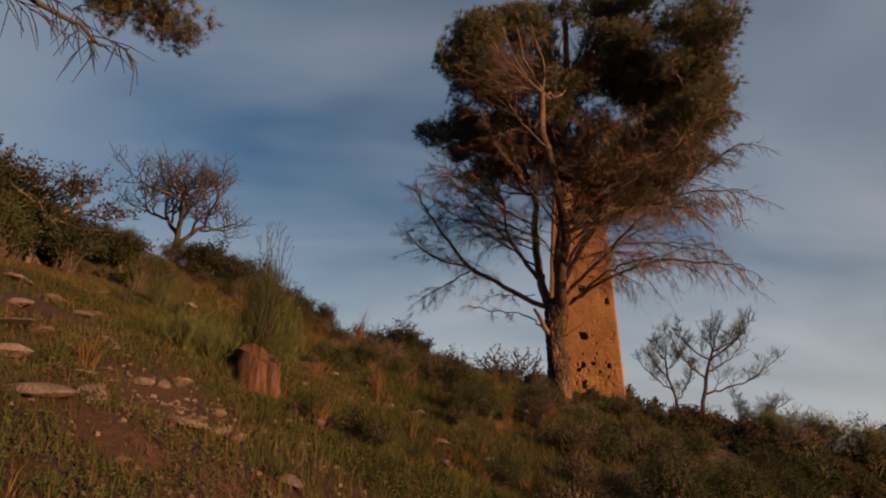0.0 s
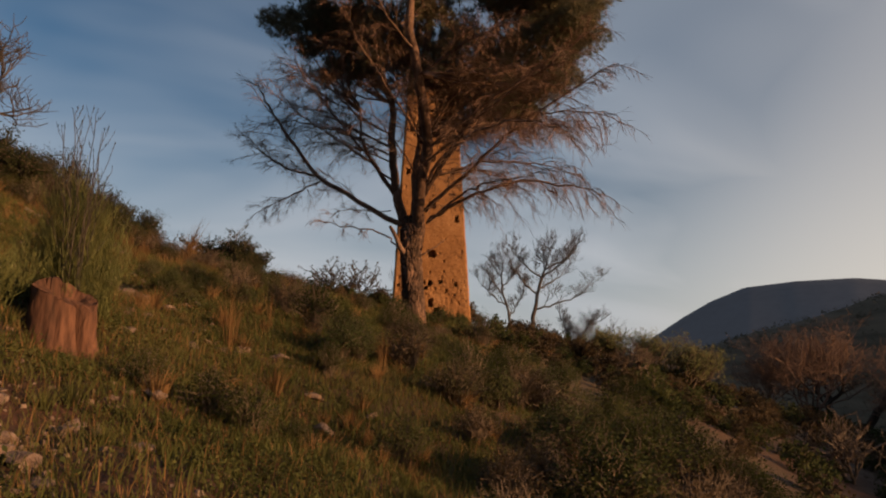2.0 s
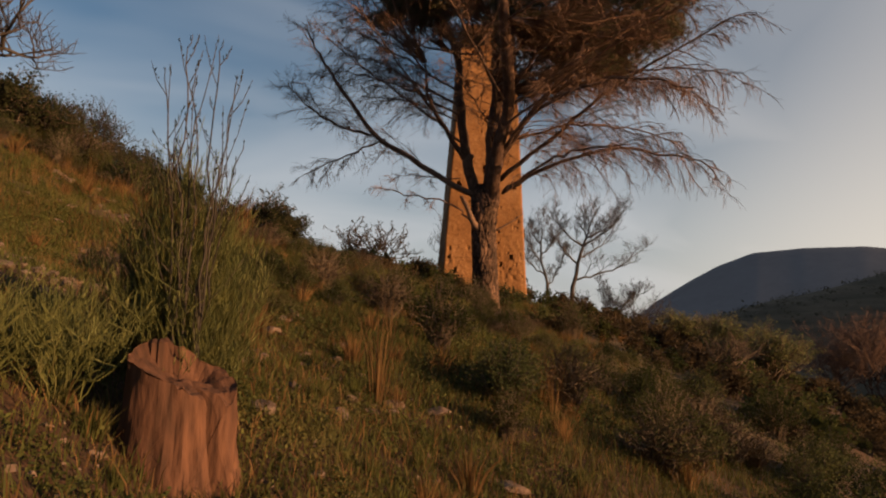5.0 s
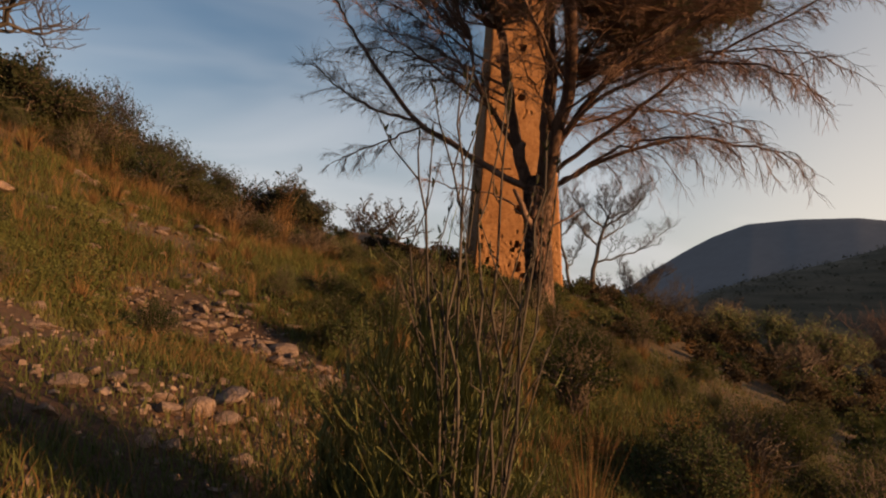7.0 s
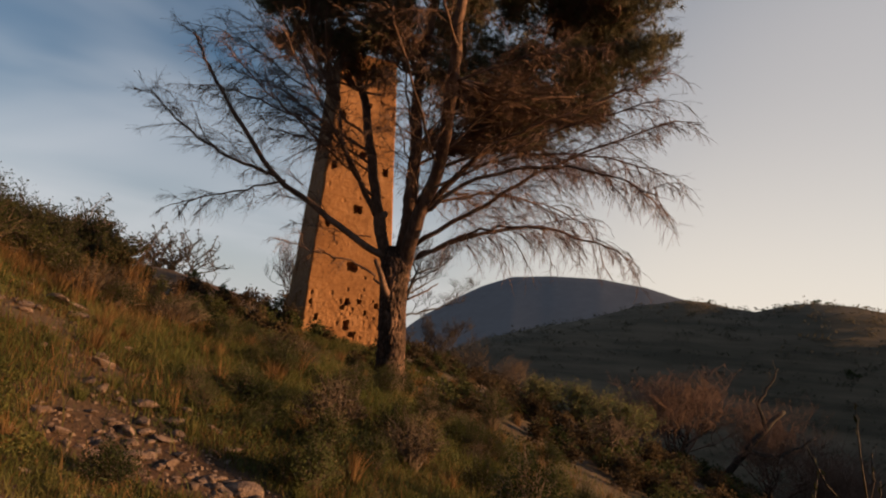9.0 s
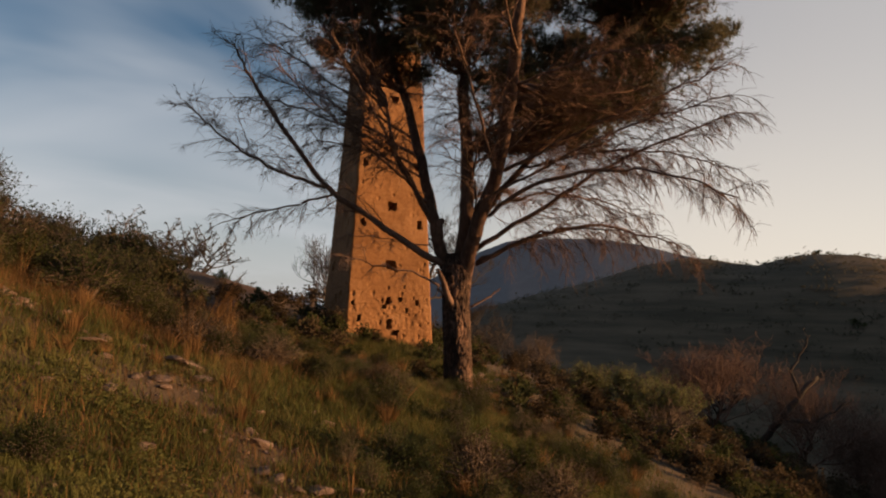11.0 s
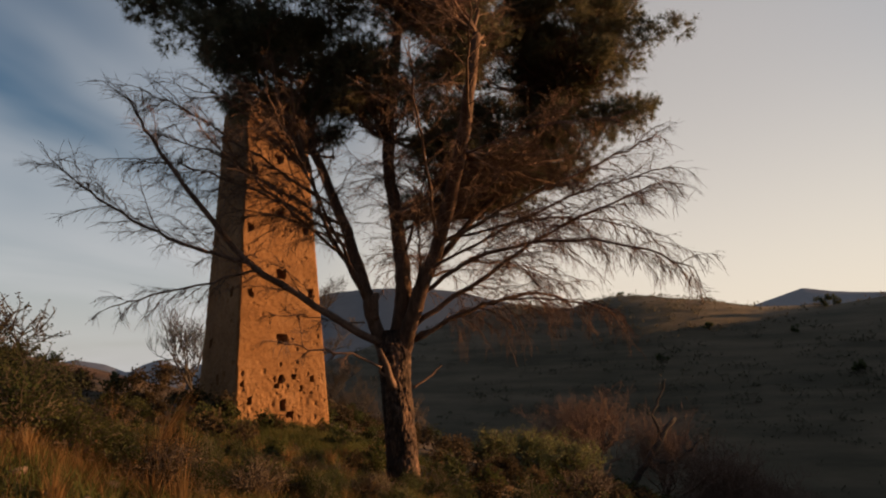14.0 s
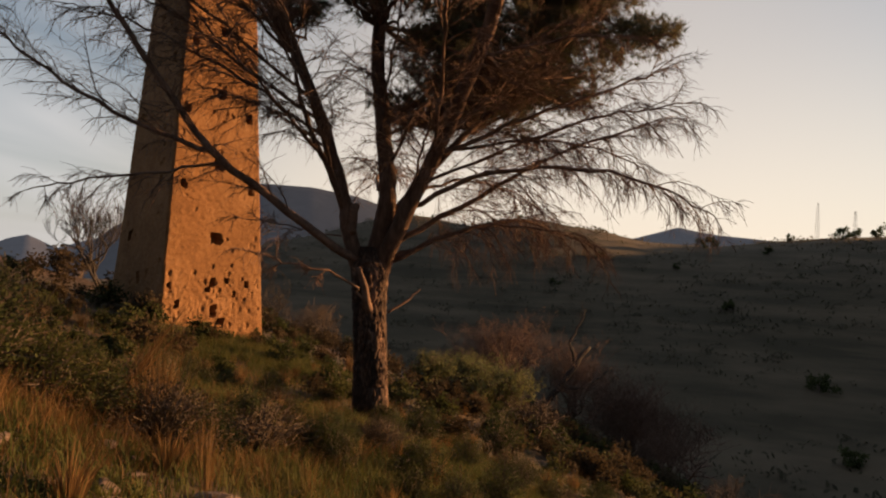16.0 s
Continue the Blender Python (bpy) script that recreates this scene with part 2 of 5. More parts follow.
# ---- mesh helpers ----
class Shape:
    """Collects vertices and faces of one mesh."""

    def __init__(self):
        self.v, self.f = [], []

    def tube(self, pts, radii, n=6, cap=True):
        pts = [Vector(p) for p in pts]
        base = len(self.v)
        side = None
        for k, p in enumerate(pts):
            d = (pts[min(k + 1, len(pts) - 1)] - pts[max(k - 1, 0)])
            d = d.normalized() if d.length > 1e-9 else Vector((0, 0, 1))
            if side is None:
                side = d.orthogonal().normalized()
            side = (side - d * side.dot(d))
            side = side.normalized() if side.length > 1e-6 else d.orthogonal().normalized()
            up = d.cross(side)
            for j in range(n):
                a = 2 * math.pi * j / n
                self.v.append(p + (side * math.cos(a) + up * math.sin(a)) * radii[k])
        for k in range(len(pts) - 1):
            for j in range(n):
                a, b = base + k * n + j, base + k * n + (j + 1) % n
                self.f.append((a, b, b + n, a + n))
        if cap:
            self.f.append(tuple(base + (len(pts) - 1) * n + j for j in range(n)))
            self.f.append(tuple(base + j for j in reversed(range(n))))
        return self

    def blade(self, foot, tip, width, bend=None, flat=None):
        foot, tip = Vector(foot), Vector(tip)
        d = tip - foot
        s = flat or d.cross(Vector((random.uniform(-1, 1), random.uniform(-1, 1), random.uniform(-1, 1))))
        s = s.normalized() * width * 0.5 if s.length > 1e-9 else Vector((width * 0.5, 0, 0))
        m = (foot + tip) * 0.5 + (bend or Vector((0, 0, 0)))
        k = len(self.v)
        self.v += [foot - s, foot + s, m + s * 0.8, m - s * 0.8, tip]
        self.f += [(k, k + 1, k + 2, k + 3), (k + 3, k + 2, k + 4)]

    def needle(self, foot, tip, width):
        d = tip - foot
        s = d.cross(Vector((random.uniform(-1, 1), random.uniform(-1, 1), random.uniform(-1, 1))))
        s = s.normalized() * width * 0.5 if s.length > 1e-9 else Vector((width, 0, 0))
        k = len(self.v)
        self.v += [foot - s, foot + s, tip]
        self.f.append((k, k + 1, k + 2))

    def leaf(self, at, size):
        a = Vector((random.gauss(0, 1), random.gauss(0, 1), random.gauss(0, 1))).normalized()
        b = a.orthogonal().normalized()
        k = len(self.v)
        self.v += [at, at + a * size * 0.5 + b * size * 0.28, at + a * size, at + a * size * 0.5 - b * size * 0.28]
        self.f.append((k, k + 1, k + 2, k + 3))

    def mesh(self, name, smooth=False):
        me = bpy.data.meshes.new(name)
        me.from_pydata([tuple(p) for p in self.v], [], self.f)
        if smooth:
            me.polygons.foreach_set("use_smooth", [True] * len(me.polygons))
        me.update()
        return me


def put(name, me, material, parent=None, label="", at=None):
    if material and not me.materials:
        me.materials.append(material)
    ob = new(name, me)
    if parent:
        ob.parent = parent
    if at is not None:
        ob.location = at
    if label:
        ob["label"] = label
    return ob


def thing(name, at, label, category, group=""):
    e = new(name)
    e.location = at
    e.empty_display_size = 0.2
    return tagged(e, label, category, group)


# ---- ground: one sheet from the hillside to the horizon ----
def vnoise(x, y, s, seed):
    x, y = np.asarray(x, float) / s + seed * 17.3, np.asarray(y, float) / s - seed * 9.1
    i, j = np.floor(x), np.floor(y)
    u, v = x - i, y - j
    u, v = u * u * (3 - 2 * u), v * v * (3 - 2 * v)

    def h(a, b):
        t = np.sin(a * 127.1 + b * 311.7) * 43758.5453
        return t - np.floor(t)
    return (h(i, j) * (1 - u) + h(i + 1, j) * u) * (1 - v) + (h(i, j + 1) * (1 - u) + h(i + 1, j + 1) * u) * v - 0.5


def smin(a, b, k):
    h = np.clip(0.5 + 0.5 * (b - a) / k, 0, 1)
    return b * (1 - h) + a * h - k * h * (1 - h)


def hump(x, y, cx, cy, s, amp):
    return amp * np.exp(-((x - cx) ** 2 + (y - cy) ** 2) / (2 * s * s))


# skyline of the ridge across the valley: degrees clockwise from +y, degrees up from the eye
# past 92 degrees unseen: heights made up to set its shadow on the slope
RIDGE_AZ = [-180, 5, 20, 30, 38, 43, 47, 51, 55, 57.5, 59.2, 62.5, 66, 69.5, 71.5, 74, 79, 84, 88, 92, 96, 100, 103.6, 106.6, 111.8, 119, 128, 140, 180]
RIDGE_EL = [-5, -5, -4, -2.5, 0.8, 2.1, 3.0, 4.5, 5.2, 4.7, 4.4, 5.2, 5.0, 4.5, 4.1, 3.6, 3.5, 4.1, 4.4, 4.5, 4.5, 4.6, 5.6, 6.35, 6.3, 5.8, 5.5, 5.2, -5]


def land(x, y):
    x, y = np.asarray(x, float), np.asarray(y, float)
    u, v = np.clip(x, -26, 42) / 10, (np.clip(y, -14, 62) - 15) / 10
    a = 2.923 - 2.637 * u + 1.726 * v - 0.286 * u * u + 1.078 * u * v - 0.289 * v * v + 0.051 * v ** 3 - 0.204 * u * v * v
    b = 19.586 + 9.293 * u - 3.89 * v
    c = 13.073 - 2.435 * u - 0.984 * v
    near = smin(smin(a, b, 1.2), c, 1.5) + hump(x, y, -14.1, 24.2, 5.5, 2.68)
    near = near + hump(x, y, 7.4, 34.8, 4.0, 0.42) + hump(x, y, 3.9, 52.8, 6.0, 0.75) + hump(x, y, 0.05, 9.4, 1.2, -0.38) + hump(x, y, -0.2, 0, 1.6, 0.3) + hump(x, y, 0.3, 21.8, 2.0, 0.36)
    near = near + hump(x, y, -4.1, 14.6, 1.4, -0.28) + hump(x, y, -2.3, 6.9, 0.9, -0.24) + hump(x, y, -6.8, 9.6, 1.2, 0.2) + hump(x, y, -10.2, 24.0, 3.0, 0.45) + hump(x, y, -2.35, 8.75, 0.4, -0.22)
    near = near + 0.22 * vnoise(x, y, 2.3, 1) + 0.09 * vnoise(x, y, 0.7, 2) + 0.05 * vnoise(x, y, 0.3, 3)
    dx, dy = x + 5, y - 11
    r = np.hypot(dx, dy)
    az = np.degrees(np.arctan2(dx, dy))
    top = 6 + 215 * np.tan(np.radians(np.interp(az, RIDGE_AZ, RIDGE_EL)))
    rise = np.clip((r - 75) / 140, 0, 1)
    rise = rise * rise * (3 - 2 * rise)
    fall = np.clip((r - 215) / 250, 0, 1)
    fall = fall * fall * (3 - 2 * fall)
    far = (-19 + (top + 19) * rise) * (1 - fall) - 30 * fall
    far = far + (4.5 * vnoise(x, y, 34, 5) + 1.8 * vnoise(x, y, 11, 6)) * np.clip((r - 60) / 60, 0, 1) * (1 - 0.7 * rise)
    w = np.clip((r - 42) / 45, 0, 1)
    w = w * w * (3 - 2 * w)
    return near * (1 - w) + far * w


def ground_z(x, y):
    return float(land(x, y))


def axis(lo, hi, step, reach):
    mid = list(np.arange(lo, hi + 1e-6, step))
    out, s = [], step
    p = hi
    while p < hi + reach:
        s *= 1.085
        p += s
        out.append(p)
    low, s, p = [], step, lo
    while p > lo - reach:
        s *= 1.085
        p -= s
        low.append(p)
    return np.array(low[::-1] + mid + out)


def make_ground():
    xs, ys = axis(-13, 15, 0.16, 3000), axis(-3, 40, 0.18, 3000)
    X, Y = np.meshgrid(xs, ys)
    Z = land(X, Y)
    nx, ny = len(xs), len(ys)
    me = bpy.data.meshes.new("ground")
    me.vertices.add(nx * ny)
    me.vertices.foreach_set("co", np.stack([X, Y, Z], -1).ravel())
    i = (np.arange(ny - 1)[:, None] * nx + np.arange(nx - 1)[None]).ravel()
    q = np.stack([i, i + 1, i + 1 + nx, i + nx], -1).ravel()
    me.loops.add(len(q))
    me.loops.foreach_set("vertex_index", q)
    me.polygons.add(len(q) // 4)
    me.polygons.foreach_set("loop_start", np.arange(0, len(q), 4))
    me.polygons.foreach_set("use_smooth", np.ones(len(q) // 4, bool))
    me.update()
    me.validate()
    return tagged(put("ground", me, EARTH), "stony hillside of brown soil falling into a valley", "ground", kind="structure")


make_ground()


def mountain(name, knots, dist, depth, material, label):
    """A far range: a real ridge with a front and a back slope."""
    az = np.linspace(knots[0][0], knots[-1][0], 140)
    el = np.interp(az, [k[0] for k in knots], [k[1] for k in knots])
    sh = Shape()
    rows = [(-1.0, 0.0), (-0.6, 0.42), (-0.3, 0.72), (-0.1, 0.93), (0.0, 1.0), (0.3, 0.8), (1.0, 0.0)]
    for d, hgt in rows:
        for a, e in zip(az, el):
            r = dist + d * depth
            top = 7 + dist * math.tan(radians(e))
            jag = 0.006 * dist * float(vnoise(a, d * 6, 3.2, 3)) * (1 if hgt < 1 else 0.22)
            sh.v.append((-5 + r * math.sin(radians(a)), 11 + r * math.cos(radians(a)), -60 + (top + 60) * hgt + jag))
    n = len(az)
    for j in range(len(rows) - 1):
        for k in range(n - 1):
            i = j * n + k
            sh.f.append((i, i + 1, i + 1 + n, i + n))
    return tagged(put(name, sh.mesh(name, True), material), label, "mountain", kind="structure")


mountain("backdrop", [(24, -2.88), (29, -0.28), (32.2, 2.42), (34.8, 4.07), (37, 5.32), (39.5, 6.32), (43, 6.62), (47, 6.62), (50.5, 6.12), (53, 5.42), (56, 4.72), (62, 3.32), (70, 1.12), (76, -1.88)], 1500, 420, MOUNTAIN, "wooded mountain with a flat top across the valley, haze painted blue")
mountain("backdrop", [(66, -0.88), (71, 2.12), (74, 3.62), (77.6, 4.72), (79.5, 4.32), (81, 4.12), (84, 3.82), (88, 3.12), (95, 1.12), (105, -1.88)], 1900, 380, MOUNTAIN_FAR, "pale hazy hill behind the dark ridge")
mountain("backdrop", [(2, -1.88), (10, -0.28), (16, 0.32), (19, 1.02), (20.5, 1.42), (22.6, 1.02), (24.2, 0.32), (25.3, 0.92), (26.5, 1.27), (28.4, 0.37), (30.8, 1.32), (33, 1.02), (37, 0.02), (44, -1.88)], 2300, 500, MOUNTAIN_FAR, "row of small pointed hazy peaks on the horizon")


# ---- the stone tower ----
TOWER_AT, TOWER_YAW = (7.57, 35.57), -10.23
Z0, Z1 = 3.9, 17.5


def half(z):
    return 1.742 - 0.053 * (z - 8.36)


# putlog holes of the sunlit face: across, height, width, tall
HOLES_FRONT = [(-1.18, 12.17, 0.22, 0.3), (-1.26, 9.65, 0.2, 0.36), (0.03, 10.38, 0.34, 0.34), (1.26, 9.65, 0.2, 0.36), (0.0, 7.86, 0.42, 0.38), (-0.1, 6.39, 0.26, 0.46), (-0.05, 5.43, 0.36, 0.6), (1.2, 6.35, 0.24, 0.3), (0.02, 12.85, 0.34, 0.32), (1.1, 12.25, 0.22, 0.34), (-1.02, 14.5, 0.22, 0.32), (0.45, 6.42, 0.2, 0.26), (-1.62, 6.25, 0.2, 0.26), (0.05, 15.1, 0.3, 0.3), (-0.28, 6.12, 0.2, 0.2), (-1.35, 5.65, 0.18, 0.28), (0.75, 6.0, 0.14, 0.2), (0.25, 5.05, 0.4, 0.3)]
HOLES_SIDE = [(0.9, 9.7, 0.2, 0.36), (-0.9, 7.8, 0.22, 0.34), (0.1, 6.5, 0.24, 0.3), (0.5, 5.4, 0.4, 0.6), (-1.0, 12.0, 0.2, 0.3), (0.9, 13.9, 0.22, 0.3)]


def tower_wall(holes, seed, nu, nz):
    """One battered wall, seen from outside along +y; across is x. Holes are real recesses."""
    rnd = random.Random(seed)
    pits = [(rnd.uniform(-1.75, 1.75), rnd.uniform(4.5, 6.7), rnd.uniform(0.03, 0.08), rnd.uniform(0.035, 0.11), rnd.uniform(0.015, 0.05)) for _ in range(52)]
    pits += [(rnd.uniform(-1.6, 1.6), rnd.uniform(6.8, 17.0), rnd.uniform(0.04, 0.09), rnd.uniform(0.04, 0.10), rnd.uniform(0.02, 0.06)) for _ in range(50)]
    u = np.linspace(-1, 1, nu)
    z = np.linspace(Z0, Z1, nz)
    U, Z = np.meshgrid(u, z)
    X = U * half(Z)
    edge = np.clip((1 - np.abs(U)) * half(Z) / 0.10, 0, 1)
    rough = np.clip((6.9 - Z) / 0.6, 0, 1)
    course = 0.5 + 0.5 * np.cos(Z * 2 * np.pi / 0.21 + 3 * vnoise(X, Z, 0.8, seed + 4))
    out = 0.05 * vnoise(X, Z, 0.9, seed) + (0.018 + 0.018 * rough) * vnoise(X, Z, 0.17, seed + 1) + (0.010 + 0.016 * rough) * vnoise(X, Z, 0.08, seed + 2) + 0.003 * course
    wob = 0.05 * vnoise(X, Z, 0.12, seed + 9)
    for cx, cz, w, h in holes:
        k = 0.62 if cz < 6.6 else 0.88
        w, h = w * k, h * k
        q = np.maximum(np.abs(X - cx) / (w / 2), np.abs(Z - cz) / (h / 2)) + 4 * wob / max(w, h)
        out = out - 0.36 * np.clip((1.12 - q) / 0.24, 0, 1)
    for cx, cz, w, h, d in pits:
        q = np.hypot((X - cx) / w, (Z - cz) / h) + 2.5 * wob / max(w, h) * 0.4
        out = out - d * np.clip((1.15 - q) / 0.4, 0, 1)
    out = out * edge - 0.035 * (1 - edge) ** 2
    ends = 0.035 * vnoise(Z, Z * 0, 0.35, 7) * (1 - edge)
    Xo = X - np.sign(U) * (0.035 * (1 - edge) ** 2 + ends)
    sh = Shape()
    sh.v = [(float(a), float(b), float(c)) for a, b, c in zip(Xo.ravel(), (-half(Z) - out).ravel(), (Z - Z0 + 0.10 * vnoise(X, Z, 0.5, seed + 5) * (Z > Z1 - 0.05)).ravel())]
    for j in range(nz - 1):
        for i in range(nu - 1):
            k = j * nu + i
            sh.f.append((k, k + 1, k + 1 + nu, k + nu))
    return sh.mesh("tower_wall")


def rock_mesh(seed, flat=0.65, sub=2):
    rnd = random.Random(seed)
    bm = bmesh.new()
    bmesh.ops.create_icosphere(bm, subdivisions=sub, radius=0.5)
    off = Vector((rnd.uniform(0, 50), rnd.uniform(0, 50), 0))
    cuts = [(Vector((rnd.gauss(0, 1), rnd.gauss(0, 1), rnd.gauss(0, 1))).normalized(), rnd.uniform(0.20, 0.38)) for _ in range(13)]
    for v in bm.verts:
        for nrm, dist in cuts:
            over = v.co.dot(nrm) - dist
            if over > 0:
                v.co -= nrm * over * 0.92
        v.co += v.co.normalized() * 0.05 * noise.noise(v.co * 4 + off)
        v.co *= 1.22
        v.co.z *= flat
        v.co.x *= 1.2
    me = bpy.data.meshes.new("rock")
    bm.to_mesh(me)
    bm.free()
    me.materials.append(ROCK)
    return me


def make_tower():
    e = thing("stone_tower", (*TOWER_AT, Z0), "tall square ruined tower of ochre lime masonry with putlog holes", "tower")
    e.rotation_euler = (0, 0, radians(TOWER_YAW))
    for turn, holes, seed, nu, nz in ((0, HOLES_FRONT, 11, 96, 320), (-90, HOLES_SIDE, 23, 80, 270), (90, [], 31, 40, 140), (180, [], 41, 40, 140)):
        w = put("wall", tower_wall(holes, seed, nu, nz), TOWER, e)
        w.rotation_euler = (0, 0, radians(turn))
    h = half(Z1) - 0.01
    bm = bmesh.new()
    bmesh.ops.create_cube(bm, size=1, matrix=Matrix.Translation((0, 0, Z1 - Z0 - 0.16)) @ Matrix.Diagonal((2 * h, 2 * h, 0.3, 1)))
    me = bpy.data.meshes.new("roof_slab")
    bm.to_mesh(me)
    bm.free()
    put("roof_slab", me, TOWER, e, "rough flat masonry top")
    rnd = random.Random(5)
    kinds = [rock_mesh(300 + k, 0.8, 1) for k in range(5)]
    for me in kinds:
        me.materials.clear()
        me.materials.append(TOWER)
    for k in range(76):
        side = 0 if k < 50 else -90
        z = Z0 + 0.3 + rnd.uniform(0, 2.7)
        if z > 7.0:
            continue
        u = rnd.uniform(-0.93, 0.93) * half(z)
        if side == 0 and any(abs(u - c[0]) < c[2] * 0.8 and abs(z - c[1]) < c[3] * 0.7 for c in HOLES_FRONT):
            continue
        s = rnd.uniform(0.12, 0.26)
        ob = put("stone", kinds[k % 5], None, e)
        ob.matrix_basis = pose(0, 0, 0, 0, 0, side) @ pose(u, -half(z) + s * 0.20, z - Z0, 0, rnd.uniform(-10, 10), 0) @ Matrix.Diagonal((s, s * 0.55, s * rnd.uniform(0.7, 1.0), 1))


make_tower()


# ---- the big pine ----
def curve(pts, n):
    """Points along a smooth line through pts."""
    pts = [Vector(p) for p in pts]
    out = []
    for k in range(len(pts) - 1):
        p0, p1, p2, p3 = pts[max(k - 1, 0)], pts[k], pts[k + 1], pts[min(k + 2, len(pts) - 1)]
        for i in range(n):
            t = i / n
            out.append(0.5 * ((2 * p1) + (p2 - p0) * t + (2 * p0 - 5 * p1 + 4 * p2 - p3) * t * t + (3 * p1 - p0 - 3 * p2 + p3) * t ** 3))
    out.append(pts[-1])
    return out


def knotty(pts, amount, rnd):
    return [p + Vector((rnd.gauss(0, amount), rnd.gauss(0, amount), rnd.gauss(0, amount))) if 0 < k < len(pts) - 1 else p for k, p in enumerate(pts)]


def taper(n, r0, r1, power=0.8):
    return [r1 + (r0 - r1) * (1 - k / (n - 1)) ** power for k in range(n)]


def limb(sh, pts, r0, r1, n=6, steps=4, rough=0.02, rnd=random):
    line = knotty(curve(pts, steps), rough, rnd)
    sh.tube(line, taper(len(line), r0, r1), n)
    return line


def sprays(sh, line, rnd, first, length, gap, droop, r=0.013, twigs=11):
    """Bare side shoots along a line, each with long thin hanging twigs."""
    total = sum((line[k + 1] - line[k]).length for k in range(len(line) - 1))
    run, nxt, flip = 0.0, first, 1
    for k in range(len(line) - 1):
        seg = line[k + 1] - line[k]
        ln = seg.length
        while ln > 0 and run + ln >= nxt:
            p = line[k] + seg * ((nxt - run) / ln)
            f = nxt / total
            d = seg.normalized()
            lat = d.cross(Vector((0, 0, 1)))
            lat = lat.normalized() if lat.length > 0.05 else Vector((rnd.gauss(0, 1), rnd.gauss(0, 1), 0)).normalized()
            flip = -flip
            go = (d * rnd.uniform(0.5, 1.0) + lat * flip * rnd.uniform(0.3, 1.0) + Vector((0, 0, rnd.uniform(-0.35, 0.5)))).normalized()
            L = length * (1.15 - 0.6 * f) * rnd.uniform(0.5, 1.35)
            q, cur = [p], go.copy()
            for _ in range(6):
                cur = (cur + Vector((rnd.gauss(0, 0.16), rnd.gauss(0, 0.16), rnd.gauss(-droop * 0.5, 0.13)))).normalized()
                q.append(q[-1] + cur * L / 6)
            sh.tube(q, taper(7, r * (0.7 + 0.5 * L / 2), 0.004), 4, False)
            for t in range(twigs):
                j = rnd.randint(1, 5)
                a = q[j].lerp(q[j + 1], rnd.random())
                l2 = rnd.uniform(0.22, 0.62) * (0.6 + 0.4 * L)
                g = ((q[j + 1] - q[j]).normalized() * 0.8 + Vector((rnd.gauss(0, 0.55), rnd.gauss(0, 0.55), rnd.gauss(-droop * 1.2, 0.45)))).normalized()
                b = a + g * l2 * 0.45
                g2 = (g + Vector((rnd.gauss(0, 0.2), rnd.gauss(0, 0.2), -droop * 2.2))).normalized()
                c = b + g2 * l2 * 0.55
                sh.tube([a, b, c], [0.006, 0.005, 0.003], 3, False)
                if rnd.random() < 0.6:
                    m = a.lerp(b, rnd.uniform(0.4, 1.0))
                    sh.tube([m, m + (g + Vector((rnd.gauss(0, 0.6), rnd.gauss(0, 0.6), rnd.gauss(-0.3, 0.4)))).normalized() * l2 * 0.5], [0.0045, 0.0028], 3, False)
            nxt += gap * rnd.uniform(0.6, 1.4)
        run += ln


def needle_clump(seed, tufts=205, flat=0.74):
    """A rounded cushion of pine needles on thin shoots, one metre in radius."""
    rnd = random.Random(seed)
    random.seed(seed)
    sh = Shape()
    lobes = [(Vector((rnd.gauss(0, 0.36), rnd.gauss(0, 0.36), rnd.gauss(0, 0.26))), rnd.uniform(0.30, 0.52)) for _ in range(8)]
    for _ in range(tufts):
        c, r = rnd.choice(lobes)
        d = Vector((rnd.gauss(0, 1), rnd.gauss(0, 1), rnd.gauss(0.25, 1))).normalized()
        p = c + d * r * rnd.uniform(0.45, 1.0)
        p.z *= flat
        axis_d = (d + Vector((rnd.gauss(0, 0.35), rnd.gauss(0, 0.35), 0.35))).normalized()
        for _ in range(20):
            g = (axis_d * rnd.uniform(0.5, 1.1) + Vector((rnd.gauss(0, 0.5), rnd.gauss(0, 0.5), rnd.gauss(0, 0.5)))).normalized()
            sh.needle(p, p + g * rnd.uniform(0.13, 0.26), 0.015)
    return sh.mesh("needle_clump")


CLUMPS = [needle_clump(900 + k) for k in range(6)]
for me in CLUMPS:
    me.materials.append(NEEDLE)


def bark_tube(pts, radii, n, seed, deep):
    """A trunk with furrowed bark plates as real relief."""
    line = curve(pts, 44)
    rr = np.interp(np.linspace(0, 1, len(line)), np.linspace(0, 1, len(radii)), radii)
    sh = Shape()
    for k, p in enumerate(line):
        for j in range(n):
            a = 2 * math.pi * j / n
            pl = min(1.0, abs(float(vnoise(a * 3.0 + 40 + 0.4 * math.sin(p.z * 5), p.z * 1.1, 0.30, seed))) * 5) + 0.35 * float(vnoise(a * 6 + 40, p.z * 5, 0.4, seed + 1))
            r = rr[k] * (1 + 0.05 * math.sin(3 * a + p.z)) + deep * pl - deep * 0.6
            sh.v.append(p + Vector((math.cos(a) * r, math.sin(a) * r, 0)))
    for k in range(len(line) - 1):
        for j in range(n):
            a, b = k * n + j, k * n + (j + 1) % n
            sh.f.append((a, b, b + n, a + n))
    return sh.mesh("trunk", True)


